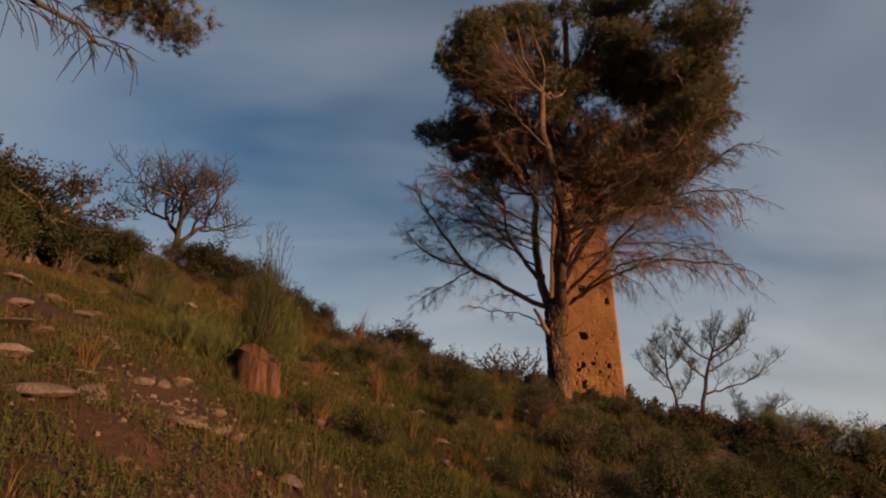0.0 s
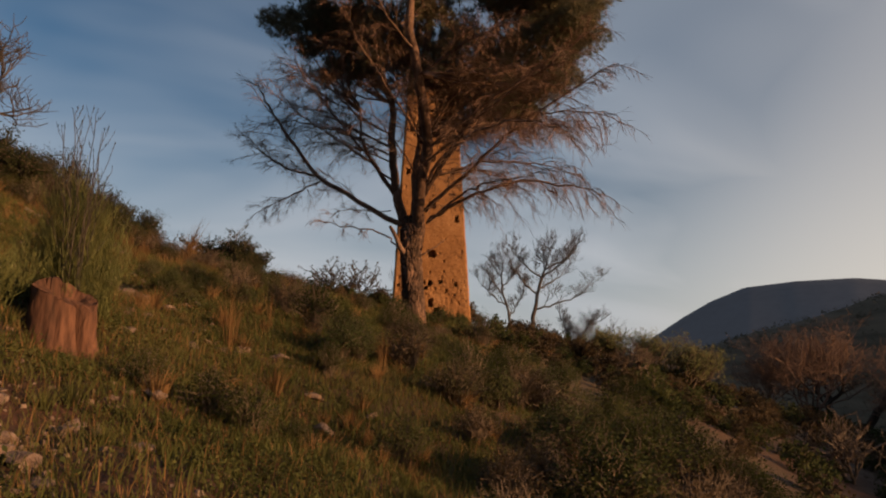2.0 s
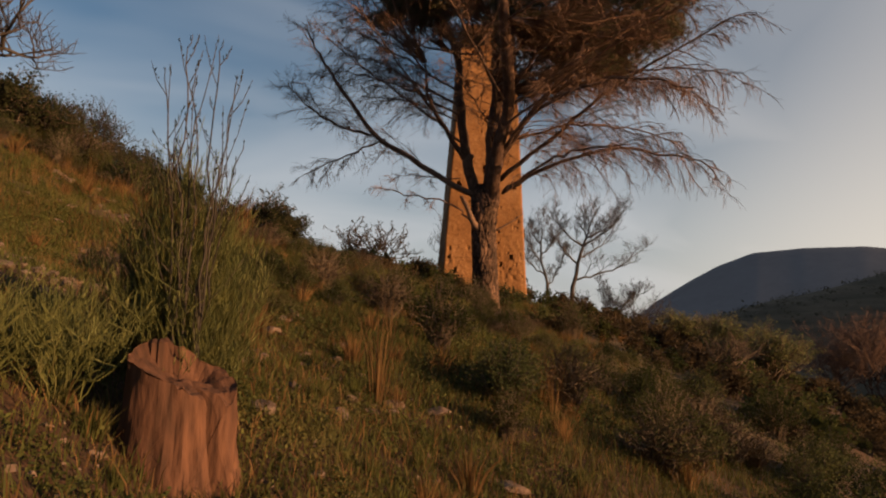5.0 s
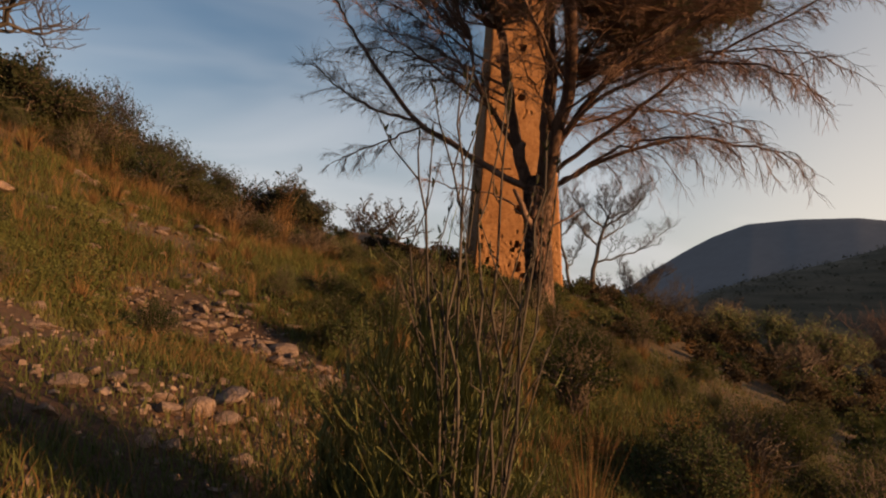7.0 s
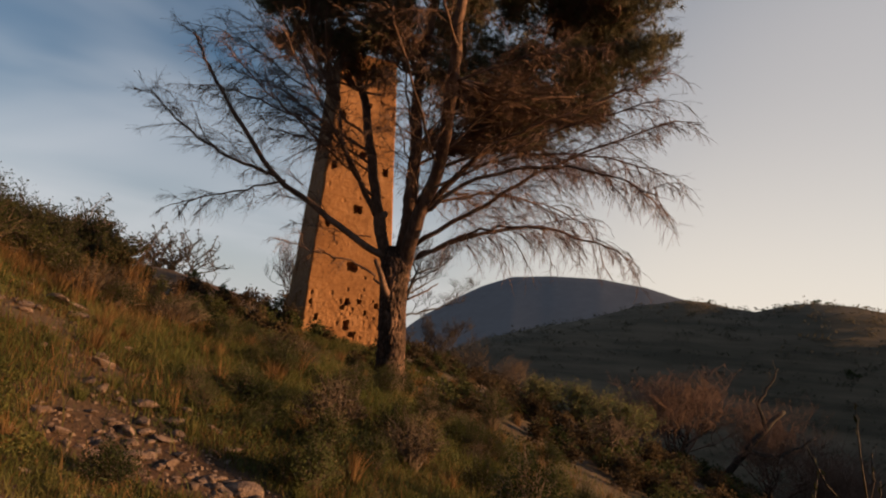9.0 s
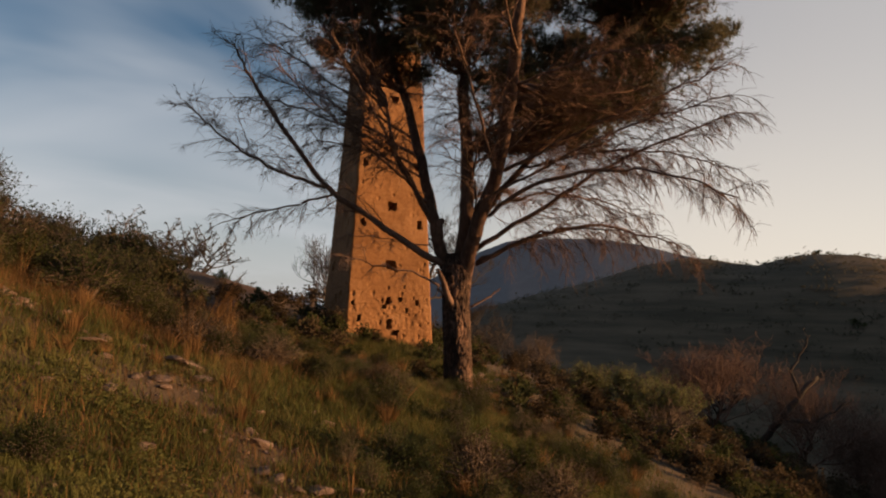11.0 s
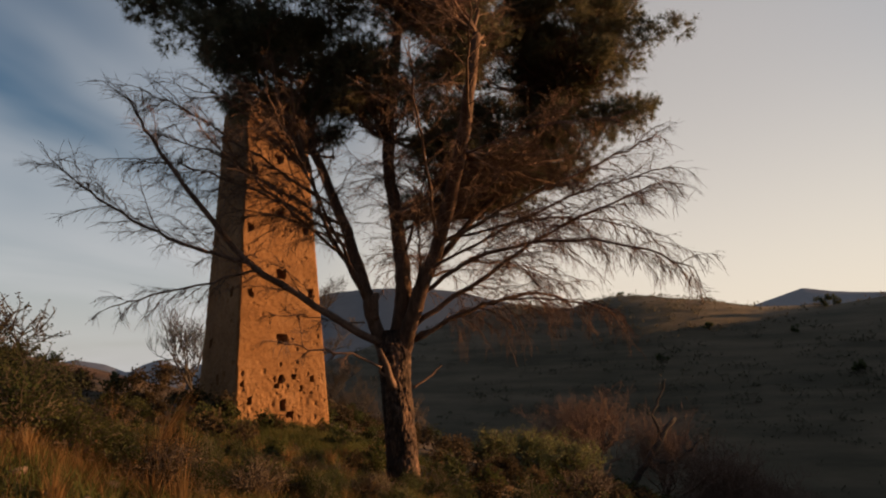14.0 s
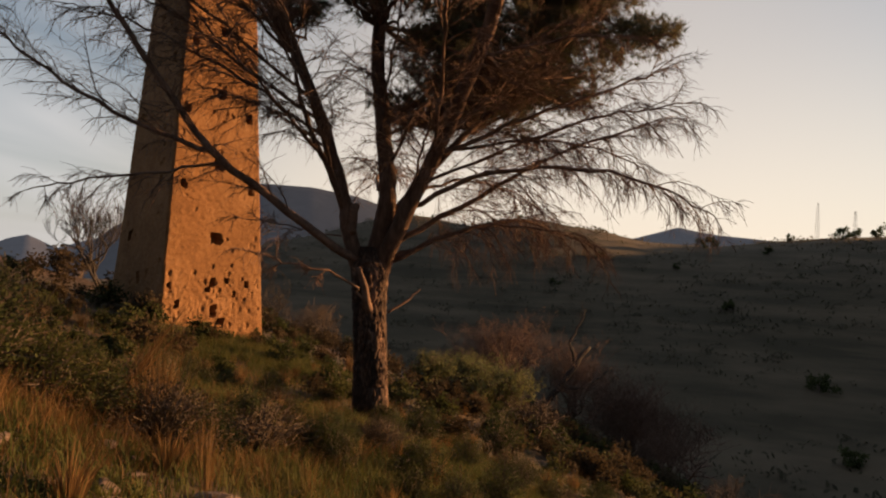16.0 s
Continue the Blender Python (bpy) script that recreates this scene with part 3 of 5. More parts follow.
def make_pine():
    rnd = random.Random(77)
    o = Vector((4.32, 24.6, 3.75))      # foot of the tree in its own numbers
    e = thing("pine_tree", o + Vector((0.12, 0.15, -0.38)), "big forked pine with dead lower limbs and a dark needle crown", "tree")

    def rel(pts):
        return [Vector(p) - o for p in pts]

    zz = 3.6
    put("trunk", bark_tube(rel([(4.32, 24.6, zz - 0.2), (4.30, 24.6, zz + 0.5), (4.22, 24.62, 5.4), (4.18, 24.72, 6.6), (4.26, 24.85, 7.5), (4.30, 24.9, 8.0)]), [0.50, 0.40, 0.36, 0.36, 0.42, 0.30], 96, 3, 0.075), BARK, e, "thick trunk with deeply furrowed reddish-grey bark")
    stems = {
        "left": ([(4.15, 25.0, 7.3), (3.85, 25.2, 8.3), (3.70, 25.3, 9.16), (3.70, 26.2, 11.2), (3.9, 27.6, 13.4), (3.2, 28.6, 16.2), (2.6, 28.8, 18.6)], 0.19, 0.09),
        "left_side": ([(3.80, 25.25, 8.7), (3.1, 25.2, 9.6), (2.5, 25.5, 10.8), (2.4, 25.9, 12.2)], 0.095, 0.03),
        "middle": ([(4.38, 24.95, 7.3), (4.40, 24.6, 8.6), (4.35, 24.5, 9.56), (4.64, 25.0, 11.15), (4.7, 25.3, 13.5), (5.0, 25.0, 17.5), (5.0, 24.8, 22.0)], 0.25, 0.10),
        "right": ([(4.45, 24.75, 7.3), (4.30, 23.95, 8.8), (4.42, 23.25, 10.2), (3.75, 21.9, 12.1), (3.3, 21.2, 13.3), (3.3, 20.9, 14.6)], 0.22, 0.10),
        "far_right": ([(4.5, 24.6, 8.6), (5.6, 23.6, 10.5), (7.2, 22.6, 12.4), (8.9, 21.6, 15.0)], 0.11, 0.03),
    }
    for key, (pts, r0, r1) in stems.items():
        sh = Shape()
        limb(sh, rel(pts), r0, r1, 12, 6, 0.012, rnd)
        put("limb", sh.mesh("limb", True), LIMBBARK, e)
    LF = (0.91, 26.5, 9.74)
    dead = [
        ([(4.15, 24.95, 7.55), (2.7, 25.55, 8.45), LF, (-0.32, 27.4, 11.7), (-1.0, 27.8, 12.8), (-1.48, 28.1, 13.8)], 0.155, 0.02, 2.2, 1.5, 0.17, 0.10),
        ([LF, (0.3, 27.4, 10.05), (-0.6, 28.8, 10.8), (-1.4, 30.3, 11.9), (-2.0, 31.4, 12.9)], 0.08, 0.015, 0.5, 1.3, 0.17, 0.10),
        ([(1.25, 26.4, 9.6), (0.4, 27.2, 9.3), (-0.75, 28.6, 8.95), (-1.3, 29.2, 8.7)], 0.05, 0.012, 0.7, 0.8, 0.2, 0.22),
        ([(4.0, 24.7, 6.35), (3.5, 24.5, 6.95), (2.8, 24.8, 7.4), (1.7, 25.1, 7.55), (0.96, 25.3, 7.72)], 0.055, 0.014, 1.9, 0.7, 0.25, 0.15),
        ([(3.5, 25.1, 8.2), (2.6, 25.9, 8.35), (1.6, 26.6, 8.5)], 0.03, 0.01, 0.6, 0.6, 0.3, 0.1),
        ([(4.75, 24.5, 7.75), (5.9, 23.6, 8.45), (7.4, 22.7, 8.9), (8.9, 21.9, 8.75), (9.9, 21.2, 8.25)], 0.10, 0.014, 1.0, 1.5, 0.15, 0.30),
        ([(4.40, 23.9, 8.95), (5.0, 22.2, 9.75), (5.7, 20.4, 9.95), (6.3, 18.9, 9.6), (6.8, 17.7, 9.0)], 0.09, 0.014, 0.9, 1.4, 0.14, 0.28),
        ([(4.6, 24.4, 8.1), (5.9, 22.9, 9.4), (7.4, 21.2, 10.7), (9.2, 19.2, 11.8)], 0.11, 0.014, 1.0, 1.5, 0.15, 0.22),
        ([(4.7, 24.5, 7.7), (5.7, 23.2, 8.5), (6.3, 22.2, 8.7), (7.1, 21.0, 8.6)], 0.075, 0.014, 0.8, 1.2, 0.17, 0.30),
        ([(3.7, 26.0, 10.8), (2.4, 27.3, 12.0), (1.2, 28.4, 13.0), (0.2, 29.2, 13.4)], 0.07, 0.014, 0.5, 1.4, 0.15, 0.14),
        ([(3.7, 25.4, 9.3), (2.2, 25.3, 10.4), (0.7, 25.4, 11.3), (-0.5, 25.8, 12.3)], 0.07, 0.012, 0.6, 1.4, 0.14, 0.12),
        ([(3.72, 25.7, 10.2), (2.0, 26.2, 10.9), (0.6, 26.8, 11.1)], 0.05, 0.012, 0.5, 1.3, 0.15, 0.16),
        ([(4.3, 23.2, 10.2), (3.0, 22.3, 11.4), (1.9, 21.6, 12.5), (1.1, 21.0, 13.7)], 0.065, 0.012, 0.6, 1.3, 0.15, 0.12),
        ([(4.42, 23.3, 10.1), (6.0, 21.8, 11.2), (7.6, 20.2, 12.2), (8.7, 19.0, 13.0)], 0.08, 0.014, 0.8, 1.3, 0.15, 0.15),
        ([(4.5, 24.6, 9.8), (4.2, 23.6, 11.2), (4.9, 22.2, 12.2), (5.4, 21.0, 13.0)], 0.06, 0.012, 0.5, 1.3, 0.15, 0.12),
        ([(4.64, 25.0, 11.0), (3.6, 24.0, 12.3), (2.9, 23.2, 13.6)], 0.06, 0.012, 0.4, 1.2, 0.16, 0.12),
        ([(4.64, 25.0, 10.6), (6.3, 25.2, 11.4), (8.0, 25.4, 12.0), (9.6, 25.6, 12.2)], 0.07, 0.014, 0.6, 1.4, 0.15, 0.2),
        ([(4.5, 24.9, 9.4), (6.2, 26.2, 10.2), (7.8, 27.4, 10.7), (9.4, 28.2, 10.6)], 0.07, 0.014, 0.8, 1.4, 0.15, 0.24),
        ([(6.0, 23.3, 11.0), (7.4, 24.2, 11.6), (9.3, 24.0, 11.7), (10.6, 23.4, 11.3)], 0.05, 0.012, 0.4, 1.4, 0.15, 0.26),
        ([(4.3, 23.6, 9.4), (5.6, 21.6, 10.6), (6.8, 19.8, 11.4), (7.4, 18.4, 11.6)], 0.06, 0.012, 0.7, 1.3, 0.15, 0.2),
        ([(3.75, 21.9, 12.0), (4.9, 20.4, 12.6), (6.2, 19.0, 12.8)], 0.05, 0.012, 0.4, 1.2, 0.15, 0.16),
        ([(3.1, 25.2, 9.7), (1.7, 24.6, 11.0), (0.6, 24.3, 12.2), (-0.2, 24.2, 13.2)], 0.06, 0.012, 0.5, 1.4, 0.15, 0.12),
        ([(2.45, 25.8, 11.8), (1.2, 26.0, 13.0), (-0.1, 26.6, 13.9)], 0.05, 0.012, 0.4, 1.4, 0.15, 0.12),
        ([(3.75, 26.6, 11.6), (2.2, 27.9, 13.0), (0.8, 29.0, 14.2), (-0.4, 30.0, 15.0)], 0.06, 0.012, 0.5, 1.4, 0.15, 0.14),
        ([(3.7, 25.9, 10.5), (2.0, 27.0, 11.6), (0.4, 28.2, 12.4), (-0.9, 29.2, 12.6)], 0.06, 0.012, 0.6, 1.4, 0.16, 0.18),
        ([(4.45, 23.1, 10.6), (5.2, 21.6, 11.9), (5.6, 20.2, 13.0)], 0.055, 0.012, 0.4, 1.3, 0.15, 0.12),
        ([(5.6, 23.6, 10.5), (7.0, 22.2, 10.9), (8.4, 20.9, 10.9), (9.6, 19.8, 10.4)], 0.06, 0.012, 0.5, 1.5, 0.15, 0.26),
        ([(5.0, 24.2, 9.4), (6.6, 23.8, 9.9), (8.4, 23.4, 9.9), (10.0, 23.0, 9.4)], 0.06, 0.012, 0.7, 1.5, 0.15, 0.30),
        ([(4.7, 25.1, 12.0), (5.6, 26.4, 12.8), (6.6, 27.6, 13.2)], 0.05, 0.012, 0.4, 1.3, 0.16, 0.14),
        ([(3.4, 21.3, 12.7), (2.3, 20.4, 13.4), (1.4, 19.6, 14.4)], 0.05, 0.012, 0.4, 1.2, 0.16, 0.12),
        ([(4.3, 24.0, 9.0), (3.2, 22.8, 10.0), (2.2, 22.0, 10.6)], 0.045, 0.012, 0.5, 1.2, 0.16, 0.16),
    ]
    for pts, r0, r1, first, length, gap, droop in dead:
        sh = Shape()
        line = limb(sh, rel(pts), r0 * 0.72, r1 * 0.8, 7, 5, 0.03, rnd)
        sprays(sh, line, rnd, first, length * 1.25, gap * 1.15, droop, twigs=15)
        put("dead_branch", sh.mesh("dead_branch", True), DEADWOOD, e, "bare dead branch with hanging twigs")
    for pts, r0, r1 in (([(4.05, 24.6, 6.3), (3.7, 24.45, 6.9), (3.36, 24.45, 7.5)], 0.12, 0.05), ([(4.5, 24.4, 6.5), (4.9, 24.2, 6.75), (5.25, 24.05, 7.05)], 0.035, 0.012),
                        ([(3.85, 25.1, 8.3), (3.75, 25.0, 8.75), (3.8, 25.0, 8.95)], 0.12, 0.10)):
        sh = Shape()
        limb(sh, rel(pts), r0, r1, 9, 4, 0.012, rnd)
        put("broken_stub", sh.mesh("broken_stub", True), DEADWOOD, e, "pale splintered stub of a broken branch")
    # crown: cushions of needles on live branches
    lobes = [(2.0, 24.0, 17.0), (3.5, 24.5, 20.5), (3.5, 27.5, 17.0), (4.5, 22.0, 15.0), (5.5, 22.0, 18.5), (6.0, 25.5, 15.0), (7.0, 25.5, 19.5), (8.0, 22.0, 15.0), (8.5, 25.0, 17.0), (7.0, 23.5, 21.0), (6.0, 23.5, 13.2), (4.5, 27.0, 20.0), (2.0, 25.2, 15.4),
             (6.0, 27.5, 16.5), (1.2, 26.2, 18.0), (5.5, 24.5, 17.5), (6.5, 21.0, 17.0), (8.0, 25.0, 14.5), (3.0, 22.5, 18.0), (3.5, 24.5, 14.6), (7.0, 22.0, 20.0), (2.0, 27.5, 16.0), (9.3, 23.4, 16.3), (7.2, 22.3, 13.6), (8.6, 20.4, 15.0), (8.7, 20.6, 17.2), (0.0, 28.2, 17.2), (0.9, 26.8, 15.6), (8.0, 23.8, 12.9), (9.5, 22.4, 15.3), (0.7, 22.8, 16.9), (1.3, 21.8, 17.6), (1.4, 22.8, 18.9), (1.0, 23.8, 18.0)]
    skirt = [(7.8, 23.4, 12.1), (7.0, 24.5, 12.3), (8.5, 24.2, 12.4), (8.3, 22.4, 12.4), (6.1, 24.0, 12.2), (7.0, 22.8, 12.3), (5.2, 23.4, 12.8), (1.7, 27.6, 14.2), (2.6, 26.2, 14.2), (3.4, 27.4, 14.2), (4.3, 26.6, 14.4), (0.6, 27.6, 14.9), (9.2, 24.0, 13.4), (9.6, 22.6, 14.2), (10.0, 23.4, 15.6), (9.9, 22.4, 16.6), (9.0, 21.6, 13.8), (7.0, 23.4, 16.6), (6.6, 22.7, 16.4), (7.0, 24.0, 18.4), (0.8, 25.2, 15.8), (8.0, 25.5, 18.3), (7.6, 24.6, 20.0), (7.2, 23.6, 18.6), (6.8, 23.2, 19.6), (9.2, 19.9, 18.2), (9.0, 20.3, 19.3), (8.7, 20.8, 17.0), (6.8, 21.8, 16.0), (7.0, 21.4, 17.3)]
    spots = [((-0.75, 28.5, 16.8), 1.2), ((8.5, 19.6, 13.6), 1.0), ((8.9, 22.4, 12.7), 1.0), ((8.2, 21.2, 12.9), 1.0), ((8.3, 20.2, 13.8), 1.1), ((9.2, 19.4, 16.0), 1.2)]
    for c in lobes:
        for k in range(4):
            d = Vector((rnd.gauss(0, 1), rnd.gauss(0, 1), rnd.gauss(0, 0.8))).normalized() * rnd.uniform(0.45, 1.15)
            spots.append((tuple(Vector(c) + d), rnd.uniform(0.85, 1.3)))
    for c in skirt:
        for k in range(4):
            d = Vector((rnd.gauss(0, 0.5), rnd.gauss(0, 0.5), rnd.gauss(0, 0.3)))
            spots.append((tuple(Vector(c) + d), rnd.uniform(0.6, 0.95)))
    live = Shape()
    hubs = [Vector(p) for pts, _, _ in stems.values() for p in pts[3:]]
    for k, (p, r) in enumerate(spots):
        p = Vector(p)
        ob = put("needle_clump", CLUMPS[k % 6], None, e)
        ob.matrix_basis = Matrix.Translation(p - o) @ pose(0, 0, 0, rnd.uniform(-20, 20), rnd.uniform(-20, 20), rnd.uniform(0, 360)) @ Matrix.Diagonal((r, r, r * 0.95, 1))
        h = min(hubs, key=lambda q: (q - p).length + 1.5 * max(0, q.z - p.z))
        mid = h.lerp(p, 0.5) + Vector((rnd.gauss(0, 0.2), rnd.gauss(0, 0.2), -0.25))
        line = limb(live, [h - o, mid - o, p - o], 0.05, 0.015, 5, 4, 0.04, rnd)
        sprays(live, line, rnd, 0.5, 1.1, 0.30, 0.08, 0.012, twigs=9)
    tagged(put("live_branch_mass", live.mesh("live_branch_mass", True), DEADWOOD, e), kind="stuff")


make_pine()


# ---- other trees ----
def grow(wood, tips, p, d, length, r, level, rnd, spread, lift, limbs=None):
    q, cur = [p], d.copy()
    for _ in range(4):
        cur = (cur + Vector((rnd.gauss(0, 0.24), rnd.gauss(0, 0.24), rnd.gauss(lift, 0.16)))).normalized()
        q.append(q[-1] + cur * length / 4)
    wood.tube(q, taper(5, r, r * 0.62), 6 if level > 2 else 4, False)
    if level == 0:
        tips.append(q)
        return
    turn = rnd.uniform(0, 6.28)
    for k in range(4 if level > 1 else 5):
        a = turn + k * 2.4 + rnd.gauss(0, 0.3)
        g = (cur * 0.55 + Vector((math.cos(a) * spread, math.sin(a) * spread, rnd.gauss(0.15, 0.3)))).normalized()
        if limbs is not None:
            limbs.append(Shape())
        grow(wood if limbs is None else limbs[-1], tips, q[(2, 3, 4, 4, 3)[k]], g, length * rnd.uniform(0.6, 0.9), r * rnd.uniform(0.5, 0.64), level - 1, rnd, spread, lift)


def bare_tree(name, x, y, height, label, seed, spread=0.75, lean=(0, 0), material=TWIG, leaves=0, leaf_size=0.1, thick=0.03, level=4, stems=1, lift=0.03, leaf_mat=LEAF, group=""):
    rnd = random.Random(seed)
    random.seed(seed)
    e = thing(name, (x, y, ground_z(x, y) - 0.08), label, "tree" if "tree" in name else "shrub", group)
    tips = []
    for s in range(stems):
        trunk, limbs = Shape(), []
        d = Vector((lean[0] + rnd.gauss(0, 0.3 * (stems > 1)), lean[1] + rnd.gauss(0, 0.3 * (stems > 1)), 1)).normalized()
        grow(trunk, tips, Vector((rnd.gauss(0, 0.12 * (stems > 1)), rnd.gauss(0, 0.12 * (stems > 1)), 0)), d, height * 0.30, height * thick, level, rnd, spread, lift, limbs)
        put("trunk", trunk.mesh("trunk", True), material, e)
        for sh in limbs:
            put("limb", sh.mesh("limb", True), material, e)
    if leaves:
        fol = Shape()
        for _ in range(leaves):
            q = rnd.choice(tips)
            a = q[rnd.randint(1, 4)]
            fol.leaf(a + Vector((rnd.gauss(0, 0.06), rnd.gauss(0, 0.06), rnd.gauss(0, 0.06))), leaf_size * rnd.uniform(0.6, 1.3))
        tagged(put("foliage", fol.mesh("foliage"), leaf_mat, e), kind="stuff")
    return e


bare_tree("bare_tree", -9.98, 24.0, 5.0, "small gnarled bare tree standing on the hill crest", 5, 0.62, material=DARKBARK, thick=0.030, level=5, lift=0.09)
bare_tree("almond_tree", 4.0, 66.4, 15.4, "small spreading tree with sparse brown leaves on the ridge", 8, 0.8, material=DARKBARK, leaves=5200, leaf_size=0.24, thick=0.022, level=4, lift=0.08, leaf_mat=BROWNLEAF)


def forked_tree(x, y, seed, label, stems):
    """A bare tree of clear stems; each has its own line, thickness and the level boughs that leave it."""
    rnd = random.Random(seed)
    e = thing("bare_tree", (x, y, ground_z(x, y) - 0.1), label, "tree")
    for line, r0, boughs in stems:
        sh, tips = Shape(), []
        pts = limb(sh, [Vector(p) for p in line], r0, r0 * 0.25, 7, 4, 0.04, rnd)
        grow(sh, tips, pts[-1], (pts[-1] - pts[-3]).normalized(), 1.0, r0 * 0.25, 4, rnd, 0.6, 0.1)
        put("trunk", sh.mesh("trunk", True), DARKBARK, e)
        for at, turn, rise, length in boughs:
            b = Shape()
            p = pts[min(len(pts) - 1, int(at * len(pts)))]
            g = Vector((math.cos(radians(turn)), math.sin(radians(turn)), rise)).normalized()
            side = g * length
            arm = limb(b, [p, p + side * 0.35 + Vector((0, 0, 0.06 * length)), p + side * 0.7 + Vector((0, 0, 0.16 * length)), p + side + Vector((0, 0, 0.34 * length))], r0 * 0.42, 0.022, 5, 4, 0.05, rnd)
            for q in arm[2::2]:
                d = (g + Vector((rnd.gauss(0, 0.5), rnd.gauss(0, 0.5), rnd.uniform(0.2, 1.0)))).normalized()
                grow(b, tips, q, d, 0.3 + length * 0.14, 0.034, 3, rnd, 0.7, 0.12)
            put("limb", b.mesh("limb", True), DARKBARK, e)


forked_tree(19.3, 50.6, 18, "tall bare grey tree with level boughs and fine twigs", [
    ([(0, 0, 0), (0.15, 0, 2.0), (0.55, 0.1, 4.2), (1.1, 0.1, 6.2), (1.5, 0, 7.4)], 0.21,
     [(0.45, -10, 0.10, 4.6), (0.55, 195, 0.5, 2.6), (0.62, 20, 0.30, 3.6), (0.72, -40, 0.45, 3.0), (0.75, 160, 0.6, 2.6), (0.85, 70, 0.5, 2.2), (0.88, -15, 0.3, 2.4)]),
    ([(-1.4, 0.5, 0), (-1.3, 0.5, 1.8), (-1.6, 0.5, 3.4), (-2.1, 0.4, 5.4), (-2.2, 0.3, 6.6)], 0.15,
     [(0.42, 30, 0.8, 2.4), (0.55, 170, 0.5, 2.4), (0.7, 210, 0.5, 2.0), (0.75, 10, 0.6, 1.9), (0.85, 100, 0.6, 1.6)])])
forked_tree(21.9, 50.9, 20, "low bare grey tree with bowed spreading boughs", [
    ([(0, 0, 0), (0.3, 0, 1.0), (0.9, 0, 2.0), (1.7, 0, 2.8)], 0.12,
     [(0.3, 160, 0.9, 2.2), (0.4, 15, 0.6, 2.4), (0.55, 60, 0.8, 2.0), (0.7, -20, 0.5, 2.2), (0.8, 120, 0.9, 1.8)])])
bare_tree("bare_tree", 9.4, 43.3, 5.4, "slender bare tree close behind the tower", 19, 0.4, material=DARKBARK, thick=0.014, stems=2, level=4, lift=0.12)
bare_tree("bare_tree", 25.2, 50.0, 6.4, "low bare tree with upright twigs on the slope", 14, 0.62, material=DARKBARK, thick=0.016, stems=3, level=4, lift=0.08)
bare_tree("bare_tree", 28.5, 48.0, 6.4, "low bare tree with upright twigs on the slope", 15, 0.62, thick=0.016, stems=3, level=4, lift=0.08)
bare_tree("bare_tree", 12.5, 24.0, 2.6, "low bare bush with upright twigs on the bank", 16, 0.65, thick=0.02, stems=4, level=3)
bare_tree("bare_tree", 16.0, 18.5, 3.0, "low bare bush with upright twigs below the path", 17, 0.65, thick=0.02, stems=4, level=3)


def leaning_tree():
    """A half-fallen dead tree with crooked arms and a snapped top."""
    rnd = random.Random(21)
    o = Vector((30.0, 32.1, -2.1))
    e = thing("dead_tree", (o.x, o.y, min(o.z, ground_z(o.x, o.y) - 0.1)), "leaning dead tree with crooked branches and a snapped top", "tree")
    base = Vector(e.location)
    for name, pts, r0, r1 in (("trunk", [(29.9, 32.3, base.z), (30.1, 31.9, -1.6), (30.2, 31.0, -0.6), (30.4, 30.1, 0.75), (31.3, 29.6, 2.0), (32.2, 29.1, 3.0)], 0.24, 0.13),
                              ("bough", [(30.4, 30.1, 0.75), (31.4, 29.4, 0.55), (32.6, 28.7, 0.95), (33.8, 28.2, 1.7)], 0.14, 0.05),
                              ("bough", [(31.3, 29.6, 2.0), (31.1, 29.9, 3.2), (31.6, 29.6, 4.4), (31.9, 29.3, 5.3)], 0.10, 0.03)):
        sh = Shape()
        line = limb(sh, [Vector(p) - base for p in pts], r0, r1, 8, 4, 0.05, rnd)
        if name == "bough":
            sprays(sh, line, rnd, 1.2, 0.9, 0.4, -0.05, 0.02, twigs=3)
        put(name, sh.mesh(name, True), DARKBARK, e)


leaning_tree()
bare_tree("dead_tree", 30.6, 34.2, 7.0, "upright leafless tree in brown scrub", 24, 0.5, (0.1, 0), DARKBARK, thick=0.02, level=4)
bare_tree("dead_tree", 22.0, 21.0, 3.4, "low crooked dead tree in dark scrub", 27, 0.8, (-0.2, 0.1), DEADWOOD, thick=0.03, level=3)
for k, (x, y, h) in enumerate([(33.6, 26.0, 5.0), (35.2, 27.0, 7.6), (28.6, 33.2, 7.6), (33.4, 30.6, 8.4), (36.4, 25.0, 7.6), (26.6, 34.2, 4.6), (31.2, 24.2, 4.2), (37.6, 28.6, 7.6)]):
    bare_tree("bare_shrub", x, y, h, "leafless reddish-brown shrub of fine twigs in the gully", 81 + k, 0.62, material=REDTWIG, thick=0.010, stems=5, level=4, lift=0.08, group="shrubs in the gully")
for k, (x, y, h) in enumerate([(15.7, 28.7, 3.2), (17.3, 27.8, 3.2), (14.1, 29.2, 2.6), (18.7, 29.4, 3.0)]):
    bare_tree("olive_bush", x, y, h, "yellow-green leafy bush on the edge of the gully", 91 + k, 0.7, leaves=5200, leaf_size=0.09, thick=0.014, stems=5, level=3, lift=0.1, leaf_mat=BROOM, group="leafy bushes by the gully")
bare_tree("evergreen_bush", -10.4, 16.2, 4.6, "tall dark evergreen bush on the hill crest", 41, 0.9, leaf_mat=EVERGREEN, leaves=15000, leaf_size=0.085, thick=0.018, stems=5, level=3)
bare_tree("evergreen_bush", -11.6, 15.0, 4.2, "tall dark evergreen bush on the hill crest", 42, 0.9, leaf_mat=EVERGREEN, leaves=13000, leaf_size=0.085, thick=0.018, stems=5, level=3)
